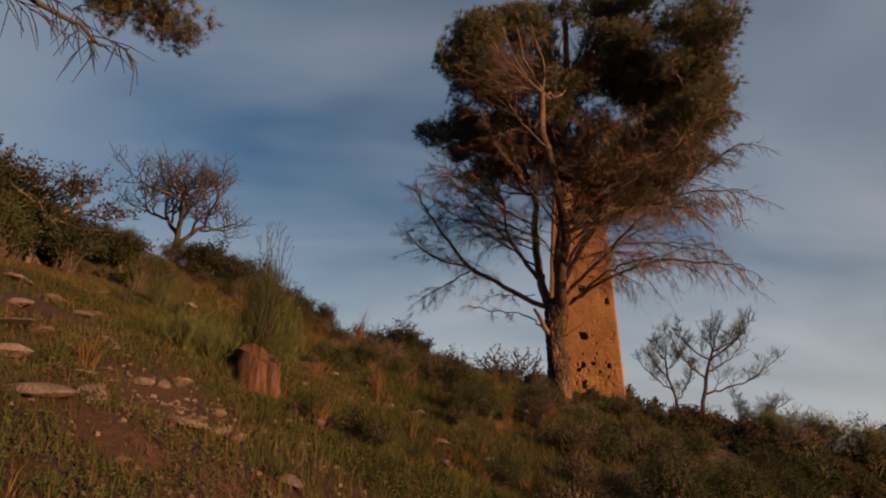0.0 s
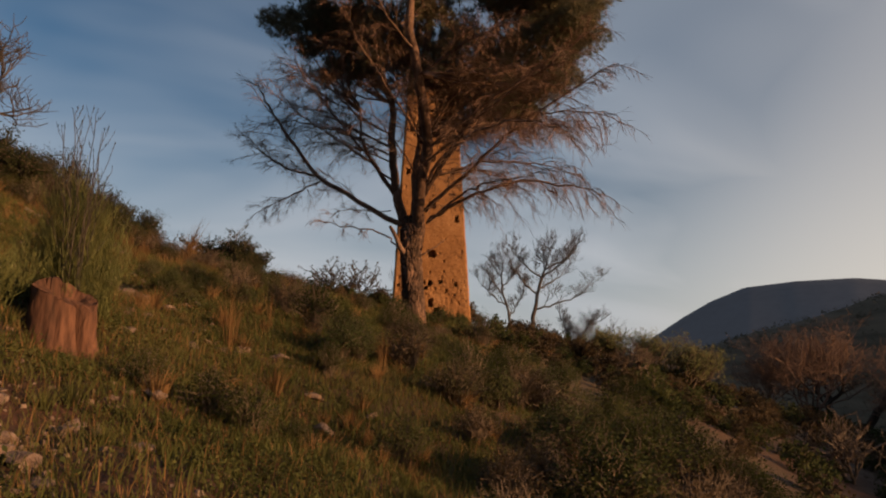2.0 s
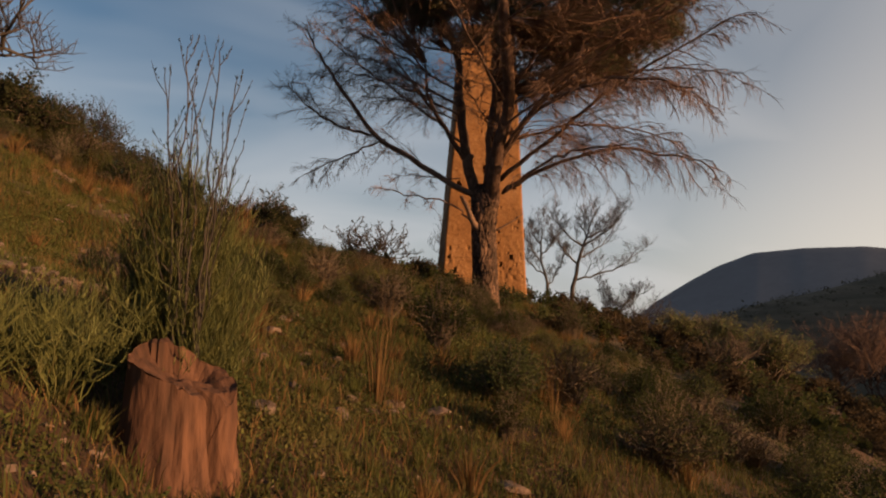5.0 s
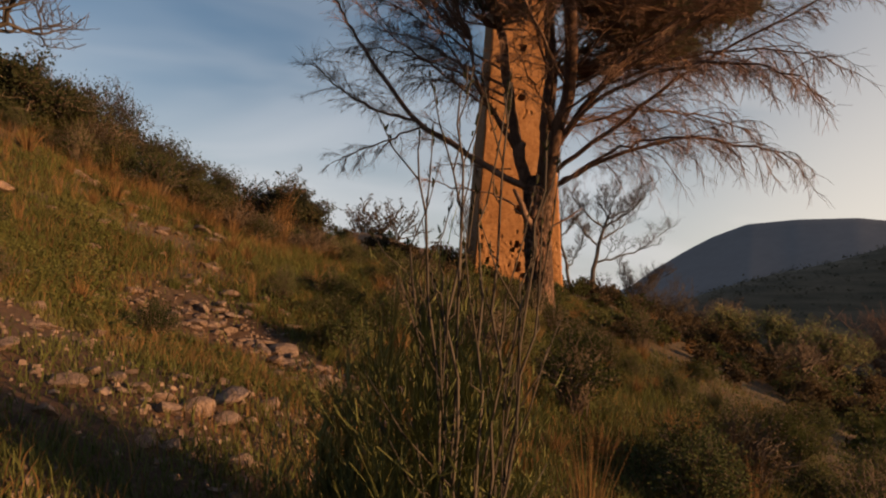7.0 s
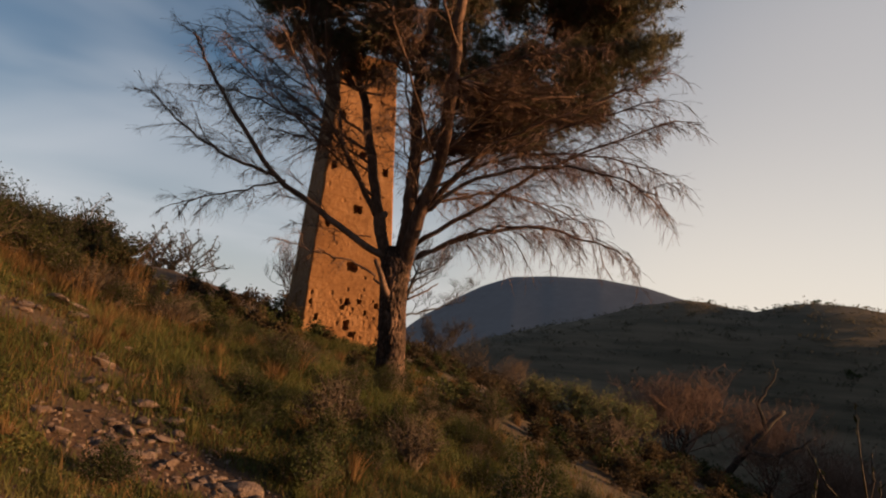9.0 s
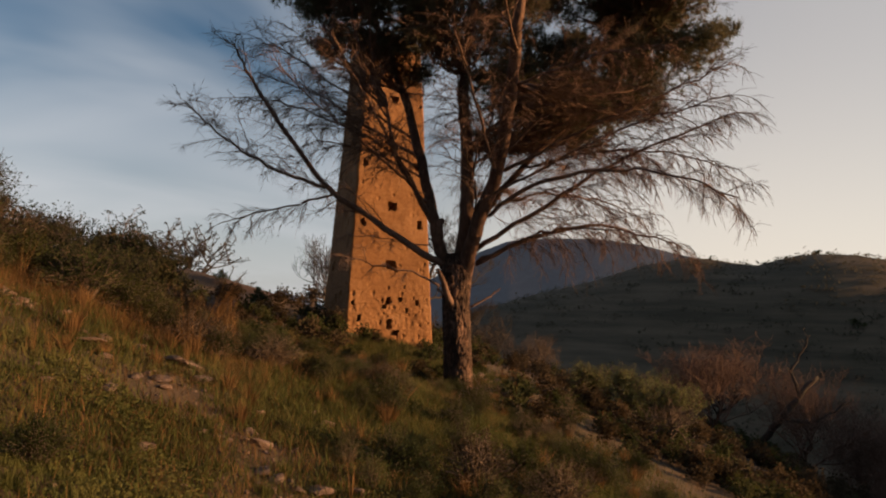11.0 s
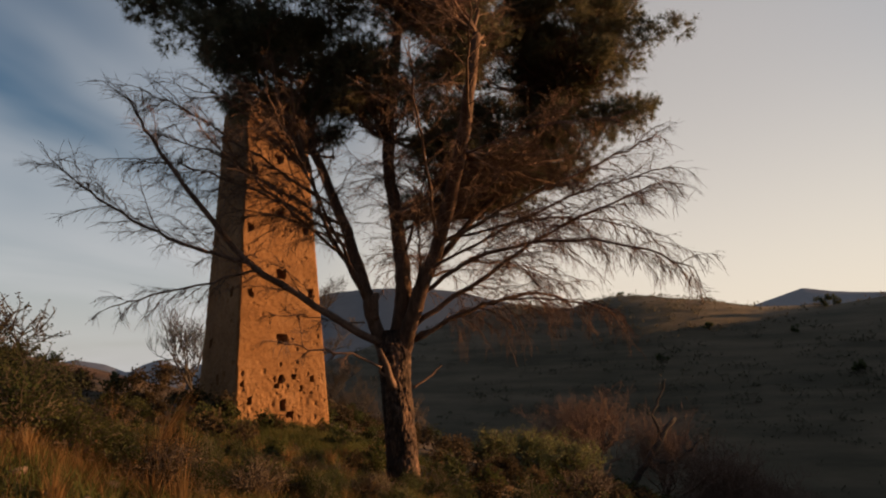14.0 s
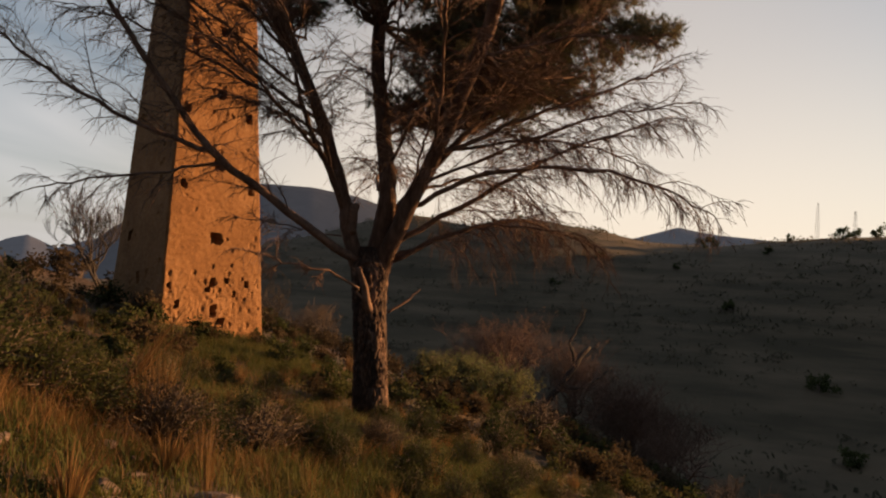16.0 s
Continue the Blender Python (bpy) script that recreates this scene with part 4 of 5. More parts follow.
bare_tree("evergreen_bush", -9.3, 18.3, 1.7, "rounded dark evergreen bush on the hill crest", 43, 0.9, leaf_mat=EVERGREEN, leaves=8000, leaf_size=0.08, thick=0.018, stems=5, level=3)
bare_tree("evergreen_bush", -8.5, 23.0, 2.3, "rounded dark evergreen bush on the hill crest", 44, 0.9, leaf_mat=EVERGREEN, leaves=8000, leaf_size=0.08, thick=0.018, stems=5, level=3)
for k, (x, y, h) in enumerate([(-8.3, 24.5, 1.9), (-7.5, 23.9, 2.3), (-7.60, 26.0, 3.3), (-6.95, 25.6, 2.0), (-5.90, 24.6, 2.2), (-4.9, 23.2, 1.9), (-4.3, 23.9, 1.8), (-9.0, 23.6, 1.6)]):
    bare_tree("evergreen_bush", x, y, h, "dark twiggy evergreen bush along the hill crest", 141 + k, 0.8, leaf_mat=EVERGREEN, leaves=3600, leaf_size=0.06, thick=0.012, stems=6, level=3, lift=0.14, material=DARKBARK, group="bushes along the crest")
for k, (x, y, h) in enumerate([(-3.6, 40.0, 5.5), (-4.8, 41.0, 5.7), (-2.5, 38.6, 4.4), (-1.8, 36.4, 3.0), (-6.0, 41.5, 5.6)]):
    bare_tree("evergreen_bush", x, y, h, "dark evergreen bush on the ridge beside the small tree", 51 + k, 0.9, leaf_mat=EVERGREEN, leaves=8000, leaf_size=0.12, thick=0.018, stems=5, level=3, group="bushes on the ridge")


def near_pine():
    """A second pine beside the path; one bough reaches over the start."""
    rnd = random.Random(31)
    x, y = -7.8, 3.6
    z = ground_z(x, y) - 0.1
    o = Vector((x, y, z))
    e = thing("pine_tree", o, "pine whose drooping bough hangs over the path", "tree")
    put("trunk", bark_tube([(0, 0, -0.1), (0.05, 0.05, 2.5), (0.1, 0.1, 5.5), (0.05, 0.1, 9.0)], [0.26, 0.2, 0.17, 0.1], 20, 8, 0.025), BARK, e)
    sh = Shape()
    line = limb(sh, [Vector(p) - o for p in ((-7.7, 3.7, z + 2.6), (-5.6, 3.6, 5.4), (-4.0, 3.9, 5.1), (-3.2, 4.6, 4.9), (-2.85, 4.82, 4.75))], 0.05, 0.008, 6, 5, 0.02, rnd)
    sprays(sh, line, rnd, 1.9, 0.9, 0.26, 0.28, 0.008)
    upper = limb(sh, [Vector(p) - o for p in ((-7.7, 3.7, z + 3.4), (-5.6, 4.3, 6.2), (-3.6, 4.9, 5.9), (-2.6, 5.1, 5.3))], 0.06, 0.015, 6, 5, 0.02, rnd)
    sprays(sh, upper, rnd, 2.6, 0.5, 0.3, 0.2, 0.01)
    put("limb", sh.mesh("limb", True), DARKBARK, e)
    for k, (px, py, pz, r) in enumerate([(-2.75, 5.0, 5.22, 0.46), (-2.42, 5.05, 5.22, 0.40), (-3.1, 4.95, 5.5, 0.46), (-2.3, 5.1, 5.05, 0.26), (-5.2, 4.4, 6.6, 0.6), (-6.8, 4.2, 8.6, 0.9), (-8.0, 3.4, 9.4, 1.1), (-8.6, 4.2, 8.4, 1.0)]):
        ob = put("needle_clump", CLUMPS[k % 6], None, e)
        ob.matrix_basis = Matrix.Translation(Vector((px, py, pz)) - o) @ pose(0, 0, 0, 0, 0, 60 * k) @ Matrix.Diagonal((r, r, r, 1))


near_pine()


# ---- rocks, stump ----
ROCKS = [rock_mesh(40 + k) for k in range(9)]


SCREE = Shape()


def rocks(cx, cy, sx, sy, n, lo, hi, seed, label, flat=1.0):
    rnd = random.Random(seed)
    for k in range(n):
        x, y = rnd.gauss(cx, sx), rnd.gauss(cy, sy)
        s = lo + (hi - lo) * rnd.random() ** 2
        me = ROCKS[rnd.randint(0, 8)]
        m = pose(x, y, ground_z(x, y) + s * 0.10, rnd.uniform(-14, 14), rnd.uniform(-14, 14), rnd.uniform(0, 360)) @ Matrix.Diagonal((s, s * rnd.uniform(0.7, 1), s * rnd.uniform(0.6, 1) * flat, 1))
        if s < 0.095:
            base = len(SCREE.v)
            SCREE.v += [m @ v.co for v in me.vertices]
            SCREE.f += [tuple(base + i for i in p.vertices) for p in me.polygons]
            continue
        ob = put("rock", me, None)
        ob.matrix_basis = m
        tagged(ob, label, "rock", "rocks on the hillside")


# single rocks: x, y, breadth
SLABS = [(-2.79, 4.7, 0.40), (-4.66, 7.21, 0.44), (-4.89, 8.23, 0.3), (-4.04, 6.24, 0.36), (-3.38, 5.29, 0.4), (-2.19, 5.8, 0.42), (-1.96, 6.0, 0.32), (-7.24, 12.7, 0.38), (-6.76, 17.56, 0.5), (-6.44, 20.49, 0.48), (-5.39, 19.54, 0.39), (-3.33, 11.78, 0.36), (-1.87, 13.56, 0.34), (-1.1, 5.14, 0.27), (-5.6, 8.6, 0.4), (-5.9, 10.6, 0.35)]
LOWER = [(-2.19, 6.28, 0.23), (-2.26, 7.1, 0.16), (-1.95, 6.28, 0.17), (-2.69, 5.32, 0.3), (-2.94, 6.76, 0.22), (-2.86, 7.01, 0.16), (-2.79, 7.31, 0.23), (-1.97, 4.38, 0.12), (-3.25, 6.56, 0.14), (-3.02, 5.68, 0.22), (-1.59, 5.68, 0.12), (-1.45, 8.16, 0.28), (-1.81, 6.96, 0.22), (-1.65, 7.09, 0.15), (-1.74, 5.97, 0.22), (0.02, 10.55, 0.27), (0.1, 9.67, 0.3), (0.73, 10.37, 0.2), (-2.03, 9.88, 0.24), (-2.3, 11.19, 0.18), (-1.63, 7.98, 0.11), (-7.28, 13.98, 0.34)]
MIDDLE = [(-1.95, 12.53, 0.25), (-2.29, 13.8, 0.19), (-1.42, 10.57, 0.2), (-2.23, 10.86, 0.15), (-2.23, 12.41, 0.2), (-1.19, 12.64, 0.18), (-1.76, 10.76, 0.13), (-1.63, 10.44, 0.12), (-1.26, 11.06, 0.18), (-0.84, 11.32, 0.2), (-0.34, 11.52, 0.26), (-2.87, 14.46, 0.33), (-2.85, 15.74, 0.25), (-2.47, 13.6, 0.17), (-1.69, 13.91, 0.34), (-1.1, 17.74, 0.2), (2.34, 17.18, 0.36), (-2.83, 13.91, 0.16), (-4.2, 11.43, 0.2), (-3.64, 11.36, 0.17), (-3.49, 11.56, 0.21), (-2.3, 14.95, 0.13), (-3.06, 14.7, 0.15), (-2.77, 13.05, 0.14), (-3.84, 11.58, 0.14)]
UPPER = [(-3.79, 15.39, 0.2), (-3.62, 15.65, 0.21), (-4.13, 14.86, 0.16), (-3.57, 16.12, 0.29), (-4.99, 13.57, 0.21), (-2.35, 18.63, 0.28), (-1.27, 16.73, 0.16), (-2.78, 15.37, 0.2), (-3.99, 16.25, 0.22), (-4.24, 19.89, 0.42), (-5.43, 17.7, 0.24), (-3.61, 22.02, 0.27), (-3.97, 19.96, 0.27), (-3.82, 17.53, 0.22), (-4.53, 17.17, 0.13), (-3.76, 18.88, 0.21), (-2.36, 19.16, 0.18), (-3.42, 22.28, 0.25), (-4.04, 19.24, 0.27), (-6.18, 20.38, 0.32), (-3.91, 17.05, 0.25), (-6.03, 17.5, 0.17), (-4.71, 18.5, 0.27), (0.94, 24.09, 0.36), (-2.76, 21.03, 0.2), (-5.18, 19.85, 0.24)]
for group, lab, flat in ((SLABS, "flat pale limestone slab half sunk in the slope", 0.62), (LOWER, "pale limestone rock lying in red soil", 1.0), (MIDDLE, "weathered limestone rock among grass", 1.0), (UPPER, "pinkish limestone rock on the upper slope", 1.0)):
    rk = random.Random(len(lab))
    for x, y, s in group:
        ob = put("rock", ROCKS[rk.randint(0, 8)], None)
        ob.matrix_basis = pose(x, y, ground_z(x, y) + s * (0.07 if flat < 1 else 0.10), rk.uniform(-12, 12), rk.uniform(-12, 12), rk.uniform(0, 360)) @ Matrix.Diagonal((s, s * rk.uniform(0.7, 1), s * rk.uniform(0.65, 1) * flat, 1))
        tagged(ob, lab, "rock", "rocks on the hillside")
rocks(-2.4, 6.4, 0.6, 0.8, 46, 0.04, 0.17, 1, "small limestone rock in red soil")
rocks(-4.0, 14.8, 0.6, 1.2, 90, 0.04, 0.22, 3, "loose pinkish limestone chunk in a scree patch")
rocks(-3.2, 11.6, 0.8, 0.6, 36, 0.04, 0.18, 5, "loose limestone chunk in trodden soil")
rocks(-1.4, 11.4, 0.7, 0.6, 30, 0.04, 0.16, 4, "weathered limestone rock among grass")
rocks(-4.6, 18.8, 1.1, 1.5, 46, 0.05, 0.24, 6, "small weathered limestone rock among grass")
rocks(-4.9, 7.6, 0.9, 1.0, 30, 0.06, 0.3, 12, "flat limestone stone on the terraced slope", 0.6)
rocks(-2.3, 9.0, 0.9, 1.4, 26, 0.04, 0.15, 13, "small limestone rock in red soil")
for k, (x, y, r, n) in enumerate([(-4.0, 15.2, 0.3, 34), (-3.5, 14.8, 0.25, 26), (-3.05, 14.5, 0.2, 26), (-2.75, 13.95, 0.2, 24), (-2.55, 13.45, 0.18, 16), (-3.7, 11.5, 0.45, 24), (-4.8, 12.7, 0.4, 22)]):
    rocks(x, y, r, r, n, 0.04, 0.2, 60 + k, "loose pinkish limestone chunk in a scree patch")
rocks(9.5, 29.7, 1.2, 1.0, 26, 0.15, 0.45, 10, "limestone rock on the bank beside the tower")
rocks(2.0, 15.0, 1.4, 2.5, 14, 0.08, 0.25, 11, "weathered limestone rock among grass")
tagged(put("scree", SCREE.mesh("scree"), ROCK), "loose small limestone stones on the slope", "scree", kind="stuff")


def make_stump():
    """A broken stump: furrowed sides, a rough sloping top, a split open down one side."""
    x, y = -2.42, 9.0
    e = thing("tree_stump", (x, y, 2.16), "split reddish stump of a cut tree among grass", "stump")
    e.scale = (1.05, 1.05, 1.22)
    n, rows, rings = 72, 22, 7

    def edge(a):
        """Height of the rim and how deep the split cuts, round the stump."""
        top = 0.56 + 0.12 * math.cos(a - 2.5) + 0.10 * float(vnoise(a * 0.6 + 3, 0.4, 0.5, 3)) + 0.02 * float(vnoise(a * 3 + 3, 0.2, 0.3, 9))
        split = math.exp(-((a - 5.75) / 0.16) ** 2)
        return top - 0.30 * split, split

    def point(a, f, scale=1.0):
        top, split = edge(a)
        z = f * top
        r = 0.235 + 0.09 * (1 - f) ** 2.5 + 0.035 * math.sin(2 * a + 0.7) + 0.03 * float(vnoise(a * 2.2 + 5, f * 1.4, 0.4, 5))
        fur = float(vnoise(a * 9 + 7 + 0.5 * math.sin(f * 7), f * 1.1, 0.5, 6))
        r += 0.008 * min(0.0, fur + 0.12) * 2 + 0.006 * float(vnoise(a * 22, f * 5, 0.5, 8)) - 0.14 * split * f
        return r * scale * math.cos(a), r * scale * 0.88 * math.sin(a), z

    sh = Shape()
    for k in range(rows):
        for j in range(n):
            sh.v.append(point(2 * math.pi * j / n, k / (rows - 1)))
    for k in range(rows - 1):
        for j in range(n):
            a, b = k * n + j, k * n + (j + 1) % n
            sh.f.append((a, b, b + n, a + n))
    put("stump_body", sh.mesh("stump_body"), STUMPWOOD, e)
    cap = Shape()
    for k in range(rings + 1):
        g = 1 - k / (rings + 0.4)
        for j in range(n):
            px, py, pz = point(2 * math.pi * j / n, 1.0, g)
            mean = 0.50 + 0.10 * float(vnoise(px * 4 + 9, py * 4, 0.5, 12)) + 0.22 * (-0.8 * px + 0.6 * py)
            cap.v.append((px, py, pz * g ** 4 + mean * (1 - g ** 4) + 0.03 * float(vnoise(px, py, 0.045, 13))))
    for k in range(rings):
        for j in range(n):
            a, b = k * n + j, k * n + (j + 1) % n
            cap.f.append((a, b, b + n, a + n))
    cap.f.append(tuple(rings * n + j for j in range(n)))
    put("broken_top", cap.mesh("broken_top"), STUMPWOOD, e, "rough weathered broken top")
    rnd = random.Random(4)
    for k in range(3):
        a = rnd.uniform(2.2, 3.0)
        bx, by, bz = point(a, 0.92, 0.9)
        sp = Shape()
        sp.tube([(bx, by, bz - 0.08), (bx * 1.02, by * 1.02, bz + 0.05), (bx * 1.05, by * 1.05, bz + rnd.uniform(0.06, 0.11))], [0.05, 0.045, 0.012], 5)
        put("splinter", sp.mesh("splinter"), STUMPWOOD, e)


make_stump()


# ---- shrubs, tufts, grass ----
def shrub_meshes(seed, height, width, stems, leaves, leaf_size):
    rnd = random.Random(seed)
    random.seed(seed)
    wood, fol = Shape(), Shape()
    for _ in range(stems):
        a, f = rnd.uniform(0, 2 * math.pi), rnd.random() ** 0.6
        tip = Vector((math.cos(a) * width * f, math.sin(a) * width * f, height * (1.05 - 0.55 * f * f) * rnd.uniform(0.75, 1.1)))
        mid = tip * 0.5 + Vector((0, 0, height * 0.14))
        line = knotty(curve([Vector((tip.x * 0.08, tip.y * 0.08, -0.05)), mid, tip], 3), 0.03, rnd)
        wood.tube(line, taper(len(line), 0.008, 0.002), 3, False)
        for _ in range(leaves // stems):
            p = line[rnd.randint(2, 6)].lerp(line[rnd.randint(3, 6)], rnd.random())
            fol.leaf(p + Vector((rnd.gauss(0, 0.055), rnd.gauss(0, 0.055), rnd.gauss(0.0, 0.055))), leaf_size * rnd.uniform(0.6, 1.4))
    return wood.mesh("stems"), fol.mesh("foliage")


def shrub(seed, height, width, stems, leaves, leaf_size, mat, label):
    w, f = shrub_meshes(seed, height, width, stems, leaves, leaf_size)
    e = thing("shrub", (0, 0, 0), label, "shrub", "shrubs on the hillside")
    put("twig", w, TWIG, e)
    tagged(put("foliage", f, mat, e), kind="stuff")
    return e


KINDS = [shrub(501, 0.8, 0.55, 80, 3200, 0.036, LEAF, "dense dark green shrub on the slope"), shrub(502, 0.7, 0.6, 80, 2800, 0.036, LEAF, "low spreading green shrub on the slope"),
         shrub(503, 0.75, 0.5, 110, 1600, 0.030, BROWNLEAF, "dry reddish-brown shrub on the slope"), shrub(504, 0.9, 0.5, 90, 2400, 0.032, LEAF, "upright green shrub with thin twigs"),
         shrub(505, 0.6, 0.6, 120, 1200, 0.028, BROWNLEAF, "dry brown thicket with bare twigs")]
first_use = set()


def place(kinds, k, x, y, s, turn, sink=0.04):
    m = pose(x, y, ground_z(x, y) - sink, 0, 0, turn) @ Matrix.Diagonal((s, s, s, 1))
    if k not in first_use:
        first_use.add(k)
        kinds[k].matrix_basis = m
        return kinds[k]
    e = kinds[k]
    keep = e.scale.copy()
    e.scale = (1, 1, 1)
    c = copy_thing(e, m)
    e.scale = keep
    return c


# trodden soil and scree where little grows: x, y, reach
BARE = [(-2.45, 6.3, 0.42), (-2.6, 6.9, 0.3), (-3.7, 11.4, 0.6), (-4.2, 11.4, 0.4), (-4.8, 12.6, 0.45), (-5.2, 13.1, 0.35), (-4.1, 15.4, 0.4), (-3.9, 15.0, 0.35), (-3.1, 14.6, 0.32), (-2.8, 14.1, 0.3), (-2.55, 13.5, 0.3), (-3.5, 14.8, 0.3), (-4.65, 7.4, 0.45), (-2.2, 4.7, 0.25), (-4.7, 18.3, 0.5), (-3.9, 17.0, 0.35), (-4.0, 20.0, 0.4)]


def bareness(x, y):
    return sum(hump(x, y, px, py, ps, 1.0) for px, py, ps in BARE)


EYES = [(r[1], r[2]) for r in ROWS]


def clear_of_path(x, y, gap):
    return all((x - a) ** 2 + (y - b) ** 2 > gap * gap for a, b in EYES) and all((x - (a + c) / 2) ** 2 + (y - (b + d) / 2) ** 2 > gap * gap for (a, b), (c, d) in zip(EYES, EYES[1:]))


rnd = random.Random(2024)
zones = [  # centre, spread, count, size range, kinds, gap from the path
    ((-10.6, 18.6), (2.2, 2.8), 36, (0.7, 1.3), (0, 1, 3), 1.8),
    ((-6.0, 25.0), (2.4, 3.0), 44, (0.5, 0.9), (0, 1, 1, 3), 1.8),
    ((-2.6, 30.0), (2.0, 4.0), 40, (0.5, 0.9), (0, 1, 1, 3), 1.8),
    ((0.5, 38.0), (2.6, 5.0), 44, (0.7, 1.3), (2, 4, 0, 1), 2),
    ((1.5, 27.0), (2.4, 3.0), 26, (0.4, 0.8), (1, 0, 1, 1), 2),
    ((-0.6, 18.5), (1.3, 2.2), 20, (0.4, 0.75), (0, 1, 0, 3), 1.8),
    ((3.0, 19.0), (2.0, 3.0), 26, (0.5, 0.9), (0, 1, 3, 4), 2),
    ((5.5, 14.0), (2.6, 4.0), 54, (0.7, 1.3), (0, 4, 2, 3), 2.2),
    ((10.0, 25.0), (3.0, 3.0), 48, (0.6, 1.2), (2, 4, 0), 2.2),
    ((18.0, 26.0), (4.5, 5.0), 90, (0.6, 1.2), (2, 4, 0, 1), 2.2),
    ((27.0, 30.0), (4.5, 4.5), 50, (0.7, 1.4), (2, 4, 4), 2.2),
    ((13.0, 38.0), (4.0, 4.0), 40, (0.8, 1.5), (2, 4, 0), 2.2),
    ((20.0, 48.0), (5.0, 4.0), 30, (1.0, 1.8), (2, 4, 0), 2.2),
    ((-10.2, 15.6), (0.9, 0.9), 14, (1.4, 2.2), (0, 1, 3), 1.8),
    ((-8.5, 8.0), (1.5, 1.6), 12, (0.7, 1.2), (0, 1), 1.4),
    ((-6.3, 15.4), (1.0, 1.6), 4, (0.35, 0.6), (1, 0), 1.2),
    ((-0.9, 8.0), (0.6, 0.7), 5, (0.4, 0.65), (1, 0), 1.3),
    ((-5.0, 12.6), (0.9, 1.0), 6, (0.3, 0.5), (3, 1), 1.1),
    ((-2.6, 15.5), (1.2, 1.6), 18, (0.35, 0.7), (1, 0, 3), 1.2),
    ((-4.2, 18.2), (1.2, 1.2), 7, (0.3, 0.5), (1, 3), 1.2),
    ((3.5, 23.6), (0.5, 0.4), 7, (0.5, 0.85), (0, 1, 3), 2.0),
    ((26.0, 28.5), (3.0, 3.0), 50, (0.8, 1.5), (2, 4, 4, 3), 2.2),
    ((7.4, 32.2), (2.4, 0.5), 16, (0.4, 0.8), (0, 2, 1), 2.0),
    ((5.0, 34.5), (0.5, 1.4), 8, (0.7, 1.1), (0, 1), 2.0),
    ((12.6, 21.4), (1.8, 2.2), 60, (0.45, 0.9), (0, 1, 4, 2), 2.2),
    ((6.0, 8.5), (2.2, 2.6), 46, (0.6, 1.1), (0, 1, 4, 3), 2.2),
]
spots_found = []
for (cx, cy), (sx, sy), n, (lo, hi), ks, gap in zones:
    for _ in range(n):
        x, y = rnd.gauss(cx, sx), rnd.gauss(cy, sy)
        if clear_of_path(x, y, gap) and bareness(x, y) < 0.35 and math.hypot(x + 4.3, y - 20.4) > 2.6 and math.hypot(x + 6.6, y - 17.9) > 1.5 and math.hypot(x - TOWER_AT[0], y - TOWER_AT[1]) > 2.3 and math.hypot(x - 4.4, y - 24.7) > 1.0:
            spots_found.append((x, y, rnd.choice(ks), rnd.uniform(lo, hi), rnd.uniform(0, 360)))
# tall scrub along the crest: x, y, height
CREST = [(-9.0, 24.1, 0.6), (-8.2, 24.5, 1.5), (-6.7, 23.0, 1.15), (-5.3, 22.1, 0.95), (-4.2, 21.7, 0.82), (-3.0, 21.6, 0.75), (-1.8, 21.3, 0.75), (-0.6, 21.2, 0.7), (0.6, 21.6, 0.5)]
for (x0, y0, h0), (x1, y1, h1) in zip(CREST, CREST[1:]):
    count = 6 if x0 < -6 else 3
    for k in range(count):
        f = k / count
        x, y = x0 + (x1 - x0) * f + rnd.gauss(0, 0.25), y0 + (y1 - y0) * f + rnd.gauss(0, 0.5)
        kind = rnd.choice((0, 1, 3, 3, 0, 4) if x0 < -6 else (1, 0, 3, 1, 4))
        spots_found.append((x, y, kind, (h0 + (h1 - h0) * f) * rnd.uniform(0.65, 0.95) / (0.8, 0.7, 0.75, 0.9, 0.6)[kind], rnd.uniform(0, 360)))
# the shrubs of the near slope stand singly, those beyond are one thicket
spots_found.sort(key=lambda q: math.hypot(q[0] + 4, (q[1] - 14) * 0.8))
for x, y, k, size, turn in spots_found[:290]:
    place(KINDS, k, x, y, size, turn)


def thicket(spots, kinds, mat, twig_name, leaf_name, label):
    wood, leaf = Shape(), Shape()
    for x, y, k, size, turn in spots:
        w, f = kinds[k % len(kinds)]
        m = pose(x, y, ground_z(x, y) - 0.05, 0, 0, turn) @ Matrix.Diagonal((size, size, size, 1))
        for src, dst in ((w, wood), (f, leaf)):
            base = len(dst.v)
            dst.v += [m @ v.co for v in src.vertices]
            dst.f += [tuple(base + i for i in p.vertices) for p in src.polygons]
    tagged(put(twig_name, wood.mesh(twig_name), TWIG), "thin bare twigs of the far thicket", "scrub", kind="stuff")
    tagged(put(leaf_name, leaf.mesh(leaf_name), mat), label, "scrub", kind="stuff")


FAR_KINDS = [shrub_meshes(551 + k, 0.75, 0.58, 26, 330, 0.12) for k in range(3)]
beyond = spots_found[290:]
thicket([q for q in beyond if q[2] in (0, 1, 3)], FAR_KINDS, LEAF, "green_thicket_twig", "green_thicket", "dark green scrub on the lower and far slopes")
thicket([q for q in beyond if q[2] in (2, 4)], FAR_KINDS, BROWNLEAF, "brown_thicket_twig", "brown_thicket", "dry brown scrub on the lower and far slopes")


